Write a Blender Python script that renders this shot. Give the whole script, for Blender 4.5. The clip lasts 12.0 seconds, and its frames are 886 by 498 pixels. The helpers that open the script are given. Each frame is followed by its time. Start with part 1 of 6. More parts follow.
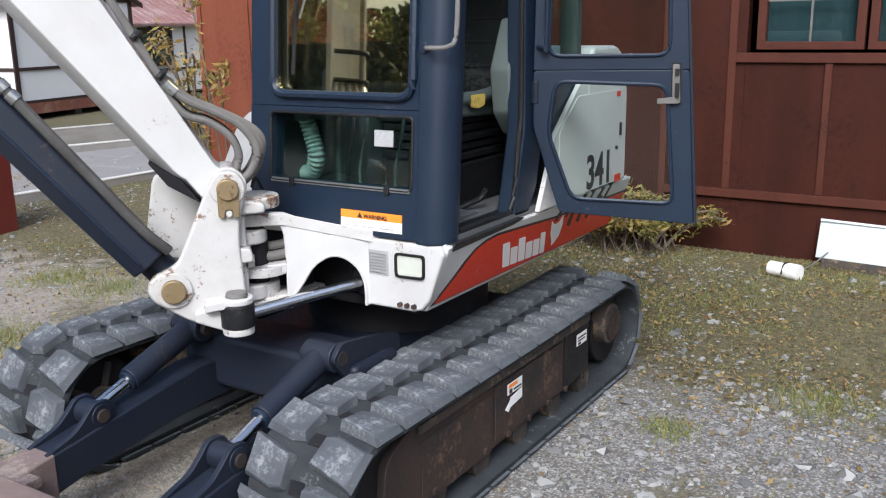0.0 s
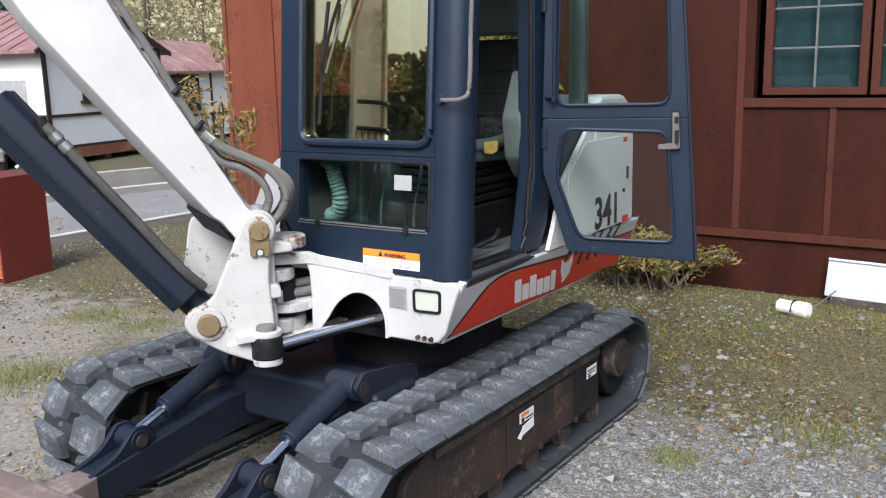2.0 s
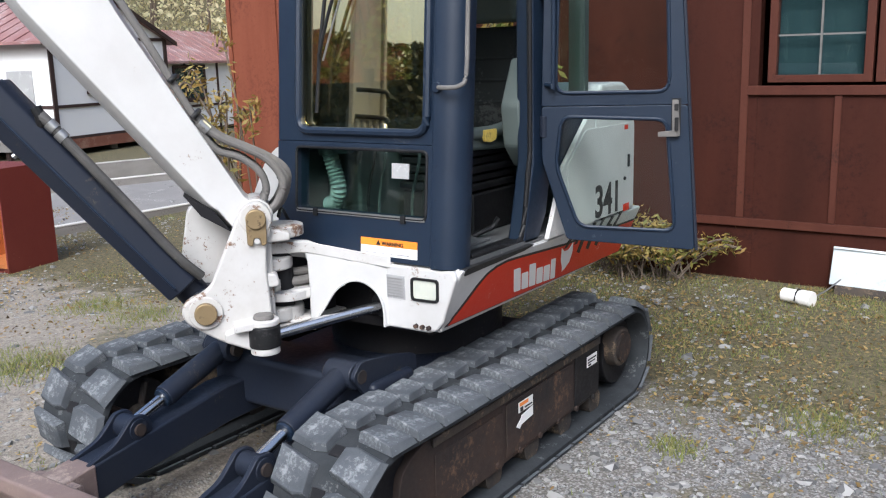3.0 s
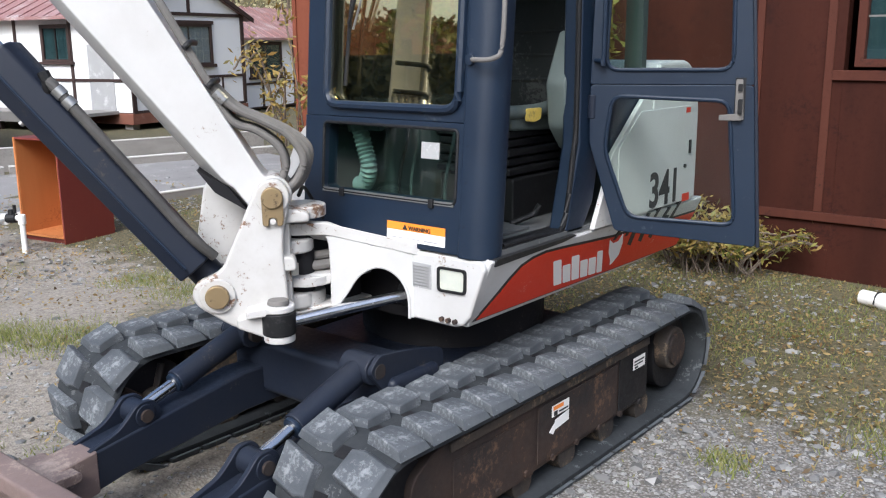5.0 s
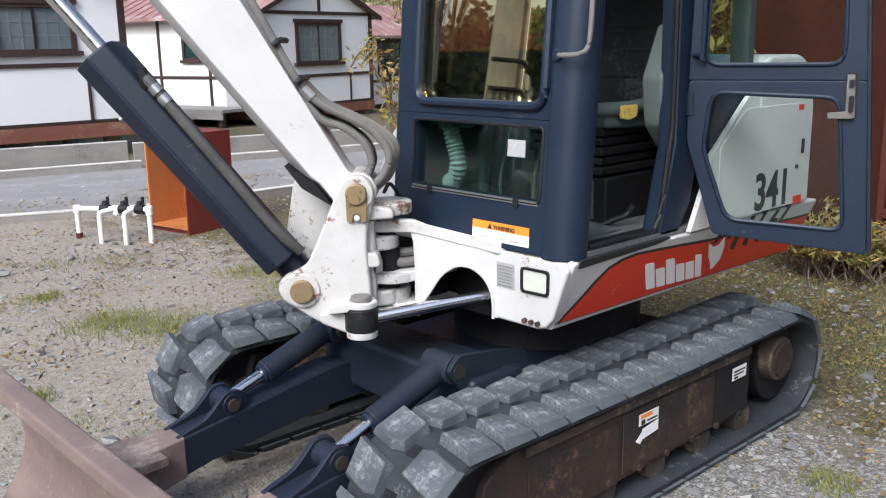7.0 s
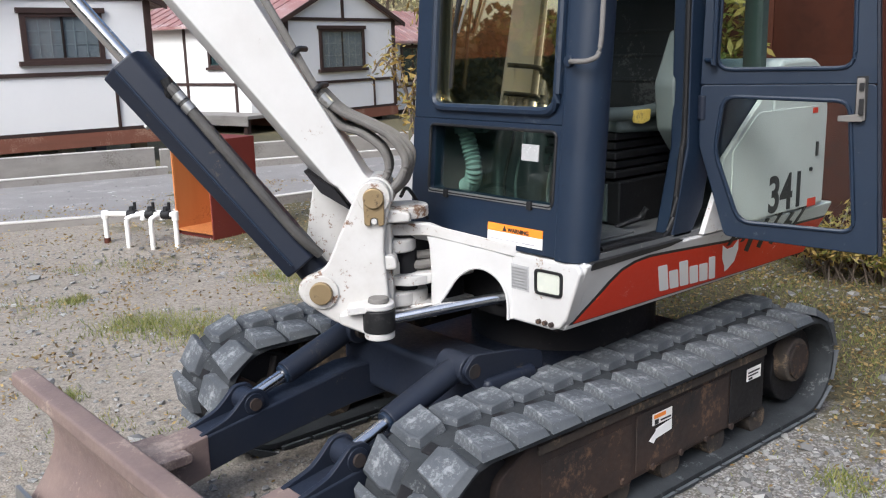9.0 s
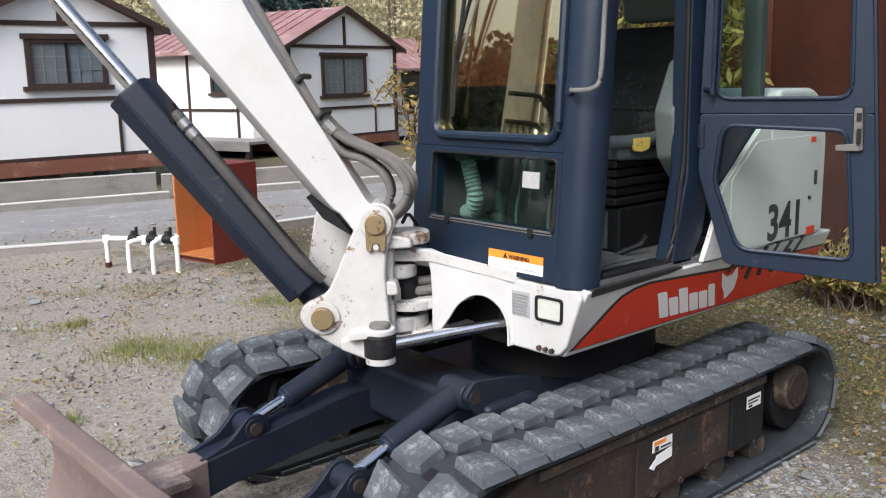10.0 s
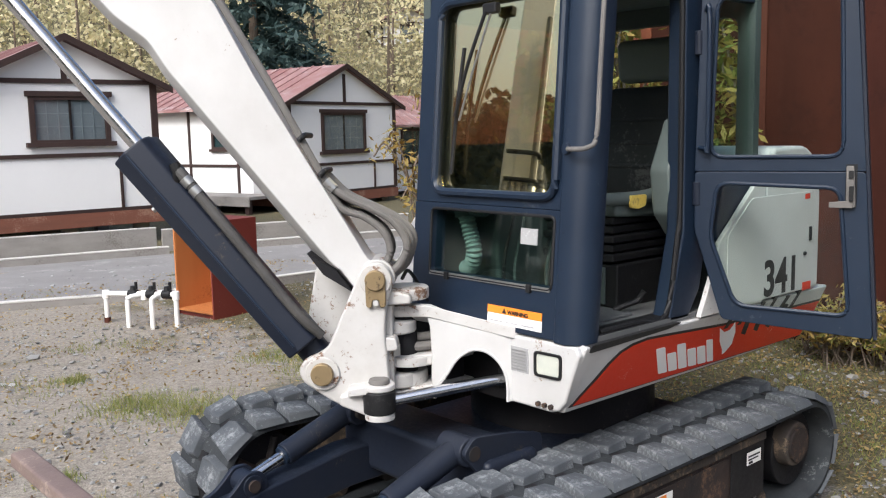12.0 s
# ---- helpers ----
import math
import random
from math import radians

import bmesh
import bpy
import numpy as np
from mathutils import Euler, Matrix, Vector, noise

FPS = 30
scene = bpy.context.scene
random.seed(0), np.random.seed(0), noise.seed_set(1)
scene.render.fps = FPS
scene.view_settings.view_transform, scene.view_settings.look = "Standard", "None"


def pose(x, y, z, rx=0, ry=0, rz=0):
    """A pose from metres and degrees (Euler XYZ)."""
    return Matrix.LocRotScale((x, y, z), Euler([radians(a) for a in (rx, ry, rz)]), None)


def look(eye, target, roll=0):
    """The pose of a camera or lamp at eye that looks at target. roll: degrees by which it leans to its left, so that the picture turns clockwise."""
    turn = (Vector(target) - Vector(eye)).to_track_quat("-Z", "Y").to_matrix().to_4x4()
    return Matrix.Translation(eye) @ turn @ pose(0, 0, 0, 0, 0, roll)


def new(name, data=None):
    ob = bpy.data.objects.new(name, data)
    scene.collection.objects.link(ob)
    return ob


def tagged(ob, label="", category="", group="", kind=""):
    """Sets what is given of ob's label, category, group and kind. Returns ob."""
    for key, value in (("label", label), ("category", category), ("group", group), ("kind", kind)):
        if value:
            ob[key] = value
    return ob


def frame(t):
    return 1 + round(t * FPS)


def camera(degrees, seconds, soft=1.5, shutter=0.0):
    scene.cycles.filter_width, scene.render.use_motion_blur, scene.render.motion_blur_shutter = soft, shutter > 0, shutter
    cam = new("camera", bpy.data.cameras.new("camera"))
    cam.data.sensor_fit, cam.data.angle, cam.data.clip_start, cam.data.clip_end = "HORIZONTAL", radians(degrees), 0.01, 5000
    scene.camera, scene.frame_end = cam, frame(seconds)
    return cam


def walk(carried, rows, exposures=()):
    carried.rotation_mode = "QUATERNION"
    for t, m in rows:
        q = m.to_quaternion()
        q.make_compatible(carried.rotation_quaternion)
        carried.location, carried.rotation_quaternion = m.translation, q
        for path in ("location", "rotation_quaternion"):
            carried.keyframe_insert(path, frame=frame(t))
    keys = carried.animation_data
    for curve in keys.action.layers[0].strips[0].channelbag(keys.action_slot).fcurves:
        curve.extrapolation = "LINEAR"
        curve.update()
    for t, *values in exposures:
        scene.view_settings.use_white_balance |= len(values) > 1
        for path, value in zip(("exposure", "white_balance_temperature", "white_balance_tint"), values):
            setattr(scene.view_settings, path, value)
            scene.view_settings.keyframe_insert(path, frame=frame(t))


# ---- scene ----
cam = camera(52.0, 12.0, soft=1.15)
PATH = [
    (0, (2.620, -3.558, 1.908), (1.572, -1.922, 1.432), -0.9),
    (0.5, (2.639, -3.572, 1.917), (1.588, -1.935, 1.454), -0.8),
    (1, (2.647, -3.590, 1.924), (1.597, -1.948, 1.473), -0.7),
    (1.5, (2.786, -3.772, 1.950), (1.699, -2.143, 1.544), -1.1),
    (2, (2.786, -3.766, 1.947), (1.689, -2.138, 1.562), -1.3),
    (2.5, (2.792, -3.757, 1.943), (1.692, -2.131, 1.562), -1.4),
    (3, (2.815, -3.730, 1.937), (1.706, -2.117, 1.531), -1.5),
    (3.2, (2.834, -3.711, 1.937), (1.718, -2.107, 1.512), -1.5),
    (4.8, (2.79, -3.407, 1.888), (1.584, -1.874, 1.445), -0.8),
    (5, (2.784, -3.37, 1.887), (1.546, -1.862, 1.447), -0.5),
    (5.5, (2.808, -3.317, 1.882), (1.463, -1.906, 1.437), -0.3),
    (6, (2.839, -3.267, 1.884), (1.424, -1.924, 1.443), -0.5),
    (6.5, (2.857, -3.229, 1.884), (1.424, -1.905, 1.442), -0.7),
    (7, (2.871, -3.211, 1.881), (1.431, -1.896, 1.438), -1.0),
    (9, (2.955, -3.237, 1.89), (1.477, -1.961, 1.458), -1.5),
    (9.5, (2.955, -3.243, 1.894), (1.473, -1.964, 1.486), -1.3),
    (10, (2.968, -3.255, 1.895), (1.482, -1.97, 1.519), -1.2),
    (10.5, (2.979, -3.263, 1.9), (1.489, -1.974, 1.557), -1.2),
    (11, (2.986, -3.27, 1.903), (1.493, -1.977, 1.595), -1.3),
    (11.5, (2.988, -3.274, 1.905), (1.492, -1.976, 1.626), -1.3),
    (12, (2.992, -3.279, 1.908), (1.496, -1.978, 1.65), -1.2),
]
walk(cam, [(t, look(eye, target, roll)) for t, eye, target, roll in PATH], [(0.0, 0.62, 5480, 8), (5.5, 0.67, 5500, 8), (9.0, 0.63, 5620, 8), (12.0, 0.60, 5760, 8)])

# ---- world and light ----
world = bpy.data.worlds.new("overcast_sky")
scene.world = world
world.use_nodes = True
_wn = world.node_tree.nodes
_sky = _wn.new("ShaderNodeTexSky")
_sky.sky_type = "NISHITA"
_sky.sun_disc = False
_sky.sun_elevation = radians(42)
_sky.sun_rotation = radians(160)
_sky.air_density, _sky.dust_density, _sky.ozone_density = 1.0, 8.0, 1.0
_wn["Background"].inputs["Strength"].default_value = 0.145
world.node_tree.links.new(_sky.outputs["Color"], _wn["Background"].inputs["Color"])
_sun = bpy.data.lights.new("sun", "SUN")
_sun.energy, _sun.angle, _sun.color = 1.5, radians(25), (1.0, 0.97, 0.93)
sun = new("sun", _sun)
sun.matrix_world = look((3.81, -10.47, 10.04), (0, 0, 0))

# ---- materials ----
def node_mat(name):
    m = bpy.data.materials.new(name)
    m.use_nodes = True
    nt = m.node_tree
    return m, nt, nt.nodes["Principled BSDF"]

def nd(nt, kind, **kw):
    n = nt.nodes.new(kind)
    for k, v in kw.items():
        n.inputs[k.replace("_", " ")].default_value = v
    return n

def ramp(nt, src, stops):
    r = nt.nodes.new("ShaderNodeValToRGB")
    el = r.color_ramp.elements
    while len(el) < len(stops):
        el.new(0.5)
    for e, (p, c) in zip(el, stops):
        e.position = p
        e.color = (*c, 1) if len(c) == 3 else c
    nt.links.new(src, r.inputs["Fac"])
    return r.outputs["Color"]

def mixc(nt, fac, a, b, mode="MIX"):
    m = nt.nodes.new("ShaderNodeMix")
    m.data_type, m.blend_type = "RGBA", mode
    def put(s, v):
        if isinstance(v, bpy.types.NodeSocket):
            nt.links.new(v, s)
        else:
            s.default_value = v if isinstance(v, float) else (*v, 1)
    put(m.inputs[0], fac); put(m.inputs[6], a); put(m.inputs[7], b)
    return m.outputs[2]

def noise_tex(nt, scale, detail=4.0, rough=0.6, coord="Object", stretch=None):
    tc = nt.nodes.new("ShaderNodeTexCoord")
    src = tc.outputs[coord]
    if stretch:
        mp = nt.nodes.new("ShaderNodeMapping")
        mp.inputs["Scale"].default_value = stretch
        nt.links.new(src, mp.inputs["Vector"])
        src = mp.outputs["Vector"]
    n = nt.nodes.new("ShaderNodeTexNoise")
    n.inputs["Scale"].default_value, n.inputs["Detail"].default_value, n.inputs["Roughness"].default_value = scale, detail, rough
    nt.links.new(src, n.inputs["Vector"])
    return n.outputs["Fac"]

def bump(nt, bsdf, src, strength, dist=0.01):
    b = nt.nodes.new("ShaderNodeBump")
    b.inputs["Strength"].default_value, b.inputs["Distance"].default_value = strength, dist
    nt.links.new(src, b.inputs["Height"])
    nt.links.new(b.outputs["Normal"], bsdf.inputs["Normal"])

def worn(name, base, second, wear, rough=0.5, metal=0.0, big=2.5, small=40.0, wear_at=0.68, bump_s=0.15, dist=0.004, stretch=None, second_amt=0.6, wear_w=0.06, spec=0.5):
    """A paint or surface with slow colour change, fine grain and chips or stains."""
    m, nt, b = node_mat(name)
    n1 = noise_tex(nt, big, 5.0, 0.6, stretch=stretch)
    f1 = ramp(nt, n1, [(0.35, (0, 0, 0)), (0.7, (second_amt,) * 3)])
    c = mixc(nt, f1, base, second)
    n2 = noise_tex(nt, small, 6.0, 0.75)
    n3 = noise_tex(nt, big * 1.7, 3.0, 0.5)
    add = nt.nodes.new("ShaderNodeMath"); add.operation = "MULTIPLY_ADD"
    nt.links.new(n3, add.inputs[0]); add.inputs[1].default_value = 0.55
    h = nt.nodes.new("ShaderNodeMath"); h.operation = "MULTIPLY"; h.inputs[1].default_value = 0.62
    nt.links.new(n2, h.inputs[0]); nt.links.new(h.outputs[0], add.inputs[2])
    f2 = ramp(nt, add.outputs[0], [(wear_at, (0, 0, 0)), (wear_at + wear_w, (1, 1, 1))])
    c = mixc(nt, f2, c, wear)
    nt.links.new(c, b.inputs["Base Color"])
    r = ramp(nt, n2, [(0.3, (rough - 0.08,) * 3), (0.7, (min(1, rough + 0.14),) * 3)])
    nt.links.new(r, b.inputs["Roughness"])
    b.inputs["Metallic"].default_value = metal
    b.inputs["Specular IOR Level"].default_value = spec
    bump(nt, b, n2, bump_s, dist)
    return m

navy = worn("navy_paint", (0.0072, 0.0148, 0.031), (0.0135, 0.0240, 0.044), (0.045, 0.053, 0.068), spec=0.4, rough=0.40, wear_at=0.71)
navy_dirty = worn("greasy_navy_paint", (0.010, 0.014, 0.026), (0.019, 0.022, 0.030), (0.055, 0.047, 0.042), rough=0.45, wear_at=0.70, spec=0.3)
white = worn("white_machine_paint", (0.555, 0.55, 0.54), (0.45, 0.44, 0.425), (0.22, 0.15, 0.10), rough=0.40, wear_at=0.715, wear_w=0.04, second_amt=0.8)
white_worn = worn("chipped_white_paint", (0.53, 0.52, 0.505), (0.37, 0.35, 0.32), (0.17, 0.095, 0.055), rough=0.45, wear_at=0.655, wear_w=0.05, big=5.0)
red_stripe = worn("orange_red_stripe", (0.60, 0.036, 0.008), (0.52, 0.032, 0.010), (0.75, 0.70, 0.66), spec=0.25, rough=0.36, wear_at=0.745, wear_w=0.015, small=70)
black_stripe = worn("black_vinyl", (0.012, 0.012, 0.013), (0.02, 0.02, 0.021), (0.6, 0.6, 0.58), rough=0.5, wear_at=0.73, wear_w=0.015, small=70)
# belt rubber darker than the lugs: shade in the gaps is coloured in
belt_shade = worn("belt_rubber_gap_shade", (0.028, 0.031, 0.034), (0.050, 0.054, 0.059), (0.10, 0.104, 0.108), rough=0.8, spec=0.2, big=6.0, bump_s=0.4)
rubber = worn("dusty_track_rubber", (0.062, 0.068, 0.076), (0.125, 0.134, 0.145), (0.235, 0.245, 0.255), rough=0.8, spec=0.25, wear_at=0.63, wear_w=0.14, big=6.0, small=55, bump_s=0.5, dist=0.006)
rust = worn("rusty_painted_steel", (0.022, 0.020, 0.020), (0.075, 0.043, 0.029), (0.16, 0.095, 0.060), rough=0.72, spec=0.25, wear_at=0.65, wear_w=0.16, big=3.2, small=30, bump_s=0.35)
blade_steel = worn("scoured_brown_steel", (0.16, 0.115, 0.105), (0.27, 0.20, 0.165), (0.38, 0.30, 0.25), rough=0.55, metal=0.15, wear_at=0.64, wear_w=0.14, big=2.6, small=35, bump_s=0.25, stretch=(1, 1, 3))
dirt_steel = worn("muddy_steel", (0.028, 0.024, 0.022), (0.085, 0.062, 0.042), (0.17, 0.125, 0.08), rough=0.85, wear_at=0.62, wear_w=0.12, big=6)
# black of greasy steel, used as well to colour shade inside hollows
grease_shade = worn("black_greasy_steel_and_shade", (0.010, 0.010, 0.012), (0.024, 0.022, 0.022), (0.05, 0.042, 0.038), rough=0.55, wear_at=0.68, spec=0.2)
chrome = worn("chromed_rod", (0.62, 0.62, 0.62), (0.55, 0.55, 0.56), (0.40, 0.38, 0.36), rough=0.16, metal=1.0, wear_at=0.74, bump_s=0.02)
bronze = worn("greased_bronze_pin", (0.26, 0.19, 0.10), (0.33, 0.25, 0.14), (0.12, 0.085, 0.05), rough=0.5, metal=0.55, wear_at=0.66, big=20)
steel = worn("grey_steel", (0.33, 0.33, 0.32), (0.42, 0.42, 0.41), (0.2, 0.17, 0.14), rough=0.35, metal=0.85)
black_plastic = worn("black_plastic", (0.009, 0.009, 0.010), (0.015, 0.015, 0.015), (0.03, 0.03, 0.03), rough=0.5, spec=0.3)
seat_grey = worn("grey_green_vinyl", (0.095, 0.118, 0.112), (0.12, 0.143, 0.135), (0.18, 0.195, 0.18), rough=0.6, wear_at=0.72)
seat_black = worn("black_seat_cloth", (0.016, 0.018, 0.018), (0.028, 0.031, 0.031), (0.06, 0.062, 0.06), rough=0.85, spec=0.2)
cab_dark = worn("dark_cab_lining", (0.045, 0.060, 0.058), (0.065, 0.082, 0.078), (0.10, 0.115, 0.11), rough=0.75)
floor_dust = worn("dusty_rubber_mat", (0.075, 0.078, 0.08), (0.14, 0.14, 0.138), (0.20, 0.195, 0.185), rough=0.85, wear_at=0.62, wear_w=0.12)
duct_mat = worn("grey_green_plastic", (0.13, 0.175, 0.165), (0.17, 0.22, 0.20), (0.11, 0.14, 0.13), rough=0.55)
hose_mat = worn("dusty_hose_rubber", (0.115, 0.108, 0.10), (0.185, 0.175, 0.162), (0.23, 0.22, 0.20), rough=0.7, wear_at=0.70, wear_w=0.12, big=9)
hose_dark = worn("dark_hose_rubber", (0.045, 0.043, 0.041), (0.095, 0.09, 0.083), (0.13, 0.125, 0.115), rough=0.7, wear_at=0.72, wear_w=0.12, big=9)
yellow = worn("yellow_tag", (0.72, 0.55, 0.12), (0.68, 0.5, 0.1), (0.45, 0.33, 0.1), rough=0.5)
orange = worn("orange_band", (0.85, 0.26, 0.02), (0.8, 0.23, 0.02), (0.8, 0.6, 0.4), rough=0.4, wear_at=0.75)
label_white = worn("white_label", (0.80, 0.79, 0.77), (0.74, 0.73, 0.71), (0.4, 0.38, 0.36), rough=0.45, wear_at=0.74, small=90)
label_grey = worn("grey_label", (0.36, 0.36, 0.36), (0.30, 0.30, 0.30), (0.55, 0.55, 0.55), rough=0.45, small=120, wear_at=0.66)
# one board stain in two tones: a shaded copy and a brighter lit copy
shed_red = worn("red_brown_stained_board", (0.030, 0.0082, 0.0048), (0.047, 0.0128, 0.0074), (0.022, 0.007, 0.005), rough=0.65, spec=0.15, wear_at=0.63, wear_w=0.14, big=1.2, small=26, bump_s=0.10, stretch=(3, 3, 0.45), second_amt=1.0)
shed_lit = worn("lit_red_board", (0.150, 0.045, 0.024), (0.185, 0.060, 0.034), (0.11, 0.034, 0.020), rough=0.65, spec=0.15, wear_at=0.63, wear_w=0.14, big=1.2, small=26, bump_s=0.10, stretch=(3, 3, 0.45), second_amt=1.0)
shed_trim = worn("worn_red_trim", (0.060, 0.018, 0.011), (0.082, 0.027, 0.016), (0.038, 0.013, 0.009), spec=0.2, rough=0.6, wear_at=0.66, big=2.0, stretch=(4, 4, 0.5))
stucco = worn("white_stucco", (0.78, 0.775, 0.77), (0.72, 0.715, 0.715), (0.58, 0.56, 0.54), rough=0.85, wear_at=0.72, small=25, bump_s=0.3, big=0.8)
timber = worn("dark_brown_timber", (0.030, 0.015, 0.012), (0.050, 0.025, 0.019), (0.020, 0.012, 0.010), rough=0.7, big=2.0)
beam_wood = worn("weathered_red_beam", (0.20, 0.075, 0.045), (0.13, 0.055, 0.038), (0.28, 0.16, 0.11), rough=0.8, big=1.5, wear_at=0.64, stretch=(1, 0.5, 5))
roof_red = worn("faded_red_sheet_roof", (0.25, 0.125, 0.118), (0.36, 0.24, 0.23), (0.50, 0.43, 0.42), rough=0.5, metal=0.1, wear_at=0.62, wear_w=0.15, big=1.2, stretch=(1, 1, 1))
edge_top = worn("pale_top_timber", (0.52, 0.50, 0.47), (0.60, 0.58, 0.55), (0.34, 0.32, 0.29), rough=0.85, big=1.5, wear_at=0.64)
grey_board = worn("grey_weathered_board", (0.22, 0.205, 0.19), (0.30, 0.285, 0.265), (0.14, 0.125, 0.11), rough=0.85, wear_at=0.62, wear_w=0.12, big=1.2, stretch=(2, 0.5, 5), bump_s=0.3)
pvc_mat = worn("white_pvc", (0.76, 0.75, 0.72), (0.70, 0.68, 0.64), (0.5, 0.45, 0.38), rough=0.4, wear_at=0.72)
cab_red = worn("red_brown_cabinet_paint", (0.135, 0.022, 0.017), (0.165, 0.032, 0.022), (0.23, 0.09, 0.06), rough=0.5, wear_at=0.7)
cab_wood = worn("orange_varnished_ply", (0.43, 0.155, 0.045), (0.50, 0.20, 0.065), (0.32, 0.11, 0.035), rough=0.5, big=2.0, stretch=(4, 4, 0.5))
tin = worn("galvanised_sheet", (0.52, 0.56, 0.58), (0.62, 0.66, 0.67), (0.42, 0.44, 0.45), rough=0.32, metal=0.55, wear_at=0.64, wear_w=0.15)
bark = worn("grey_brown_bark", (0.12, 0.09, 0.065), (0.19, 0.155, 0.12), (0.07, 0.05, 0.04), rough=0.9, big=6, bump_s=0.5)
curtain = worn("dark_teal_curtain", (0.022, 0.050, 0.050), (0.040, 0.075, 0.073), (0.06, 0.09, 0.085), rough=0.9, big=3.0, stretch=(8, 8, 0.4), wear_at=0.7)
dark_room = worn("dim_interior", (0.24, 0.24, 0.245), (0.32, 0.32, 0.325), (0.40, 0.40, 0.40), rough=0.9, big=1.5)
lens_mat = worn("headlight_lens", (0.50, 0.52, 0.46), (0.60, 0.61, 0.52), (0.7, 0.7, 0.62), rough=0.15, big=14, wear_at=0.7)

def glass(name, tint, gloss=1.0, sheen=(1.0, 1.0, 1.0)):
    m = bpy.data.materials.new(name)
    m.use_nodes = True
    nt = m.node_tree
    nt.nodes.remove(nt.nodes["Principled BSDF"])
    out = nt.nodes["Material Output"]
    tr = nt.nodes.new("ShaderNodeBsdfTransparent"); tr.inputs["Color"].default_value = (*tint, 1)
    gl = nt.nodes.new("ShaderNodeBsdfGlossy"); gl.inputs["Roughness"].default_value = 0.015; gl.inputs["Color"].default_value = (*sheen, 1)
    lw = nt.nodes.new("ShaderNodeLayerWeight"); lw.inputs["Blend"].default_value = 0.5
    p5 = nt.nodes.new("ShaderNodeMath"); p5.operation = "POWER"; p5.inputs[1].default_value = 5.0
    fr = nt.nodes.new("ShaderNodeMath"); fr.operation = "MULTIPLY_ADD"; fr.inputs[1].default_value = 0.96; fr.inputs[2].default_value = 0.04
    nt.links.new(lw.outputs["Facing"], p5.inputs[0]); nt.links.new(p5.outputs[0], fr.inputs[0])
    mul = nt.nodes.new("ShaderNodeMath"); mul.operation = "MULTIPLY"; mul.inputs[1].default_value = gloss; mul.use_clamp = True
    mx = nt.nodes.new("ShaderNodeMixShader")
    nt.links.new(fr.outputs[0], mul.inputs[0]); nt.links.new(mul.outputs[0], mx.inputs[0])
    nt.links.new(tr.outputs[0], mx.inputs[1]); nt.links.new(gl.outputs[0], mx.inputs[2])
    nt.links.new(mx.outputs[0], out.inputs["Surface"])
    return m

cab_glass = glass("tinted_cab_glass", (0.82, 0.93, 0.88), 1.2)
# gold of the mirrored sky is put into the gloss colour, its brightness into gloss
shield_sky_glass = glass("windshield_glass_with_sky_gold", (0.92, 0.97, 0.93), 13.0, (1.0, 0.87, 0.52))
door_glass = glass("clear_door_glass", (0.93, 0.98, 0.95), 0.6)
house_glass = glass("window_glass", (0.8, 0.85, 0.87), 0.8)

def leaf_mat(name, a, b, c):
    m, nt, bs = node_mat(name)
    g = nt.nodes.new("ShaderNodeNewGeometry")
    col = ramp(nt, g.outputs["Random Per Island"], [(0.0, a), (0.5, b), (1.0, c)])
    nt.links.new(col, bs.inputs["Base Color"])
    bs.inputs["Roughness"].default_value = 0.7
    tl = nt.nodes.new("ShaderNodeBsdfTranslucent")
    nt.links.new(col, tl.inputs["Color"])
    mx = nt.nodes.new("ShaderNodeMixShader"); mx.inputs[0].default_value = 0.35
    nt.links.new(bs.outputs[0], mx.inputs[1]); nt.links.new(tl.outputs[0], mx.inputs[2])
    nt.links.new(mx.outputs[0], nt.nodes["Material Output"].inputs["Surface"])
    return m

leaf_gold = leaf_mat("autumn_gold_leaf", (0.30, 0.19, 0.045), (0.36, 0.27, 0.08), (0.20, 0.20, 0.06))
leaf_litter = leaf_mat("fallen_leaf", (0.20, 0.118, 0.042), (0.42, 0.31, 0.125), (0.085, 0.053, 0.028))
leaf_green = leaf_mat("yellow_green_leaf", (0.12, 0.15, 0.03), (0.26, 0.23, 0.05), (0.36, 0.24, 0.07))
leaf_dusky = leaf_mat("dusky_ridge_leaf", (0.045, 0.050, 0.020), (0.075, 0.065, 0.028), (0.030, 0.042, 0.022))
# yellow leaves lightened beyond their own tone, distance haze included in the colour
leaf_wood_haze = leaf_mat("hazy_woods_leaf", (0.56, 0.49, 0.27), (0.70, 0.63, 0.40), (0.44, 0.43, 0.24))
needle = leaf_mat("blue_green_needle", (0.035, 0.065, 0.06), (0.05, 0.09, 0.085), (0.07, 0.11, 0.10))
grass_mat = leaf_mat("grass_blade", (0.12, 0.165, 0.04), (0.25, 0.27, 0.075), (0.31, 0.265, 0.11))
pebble_mat = leaf_mat("loose_pebble", (0.12, 0.118, 0.116), (0.28, 0.276, 0.268), (0.48, 0.472, 0.452))

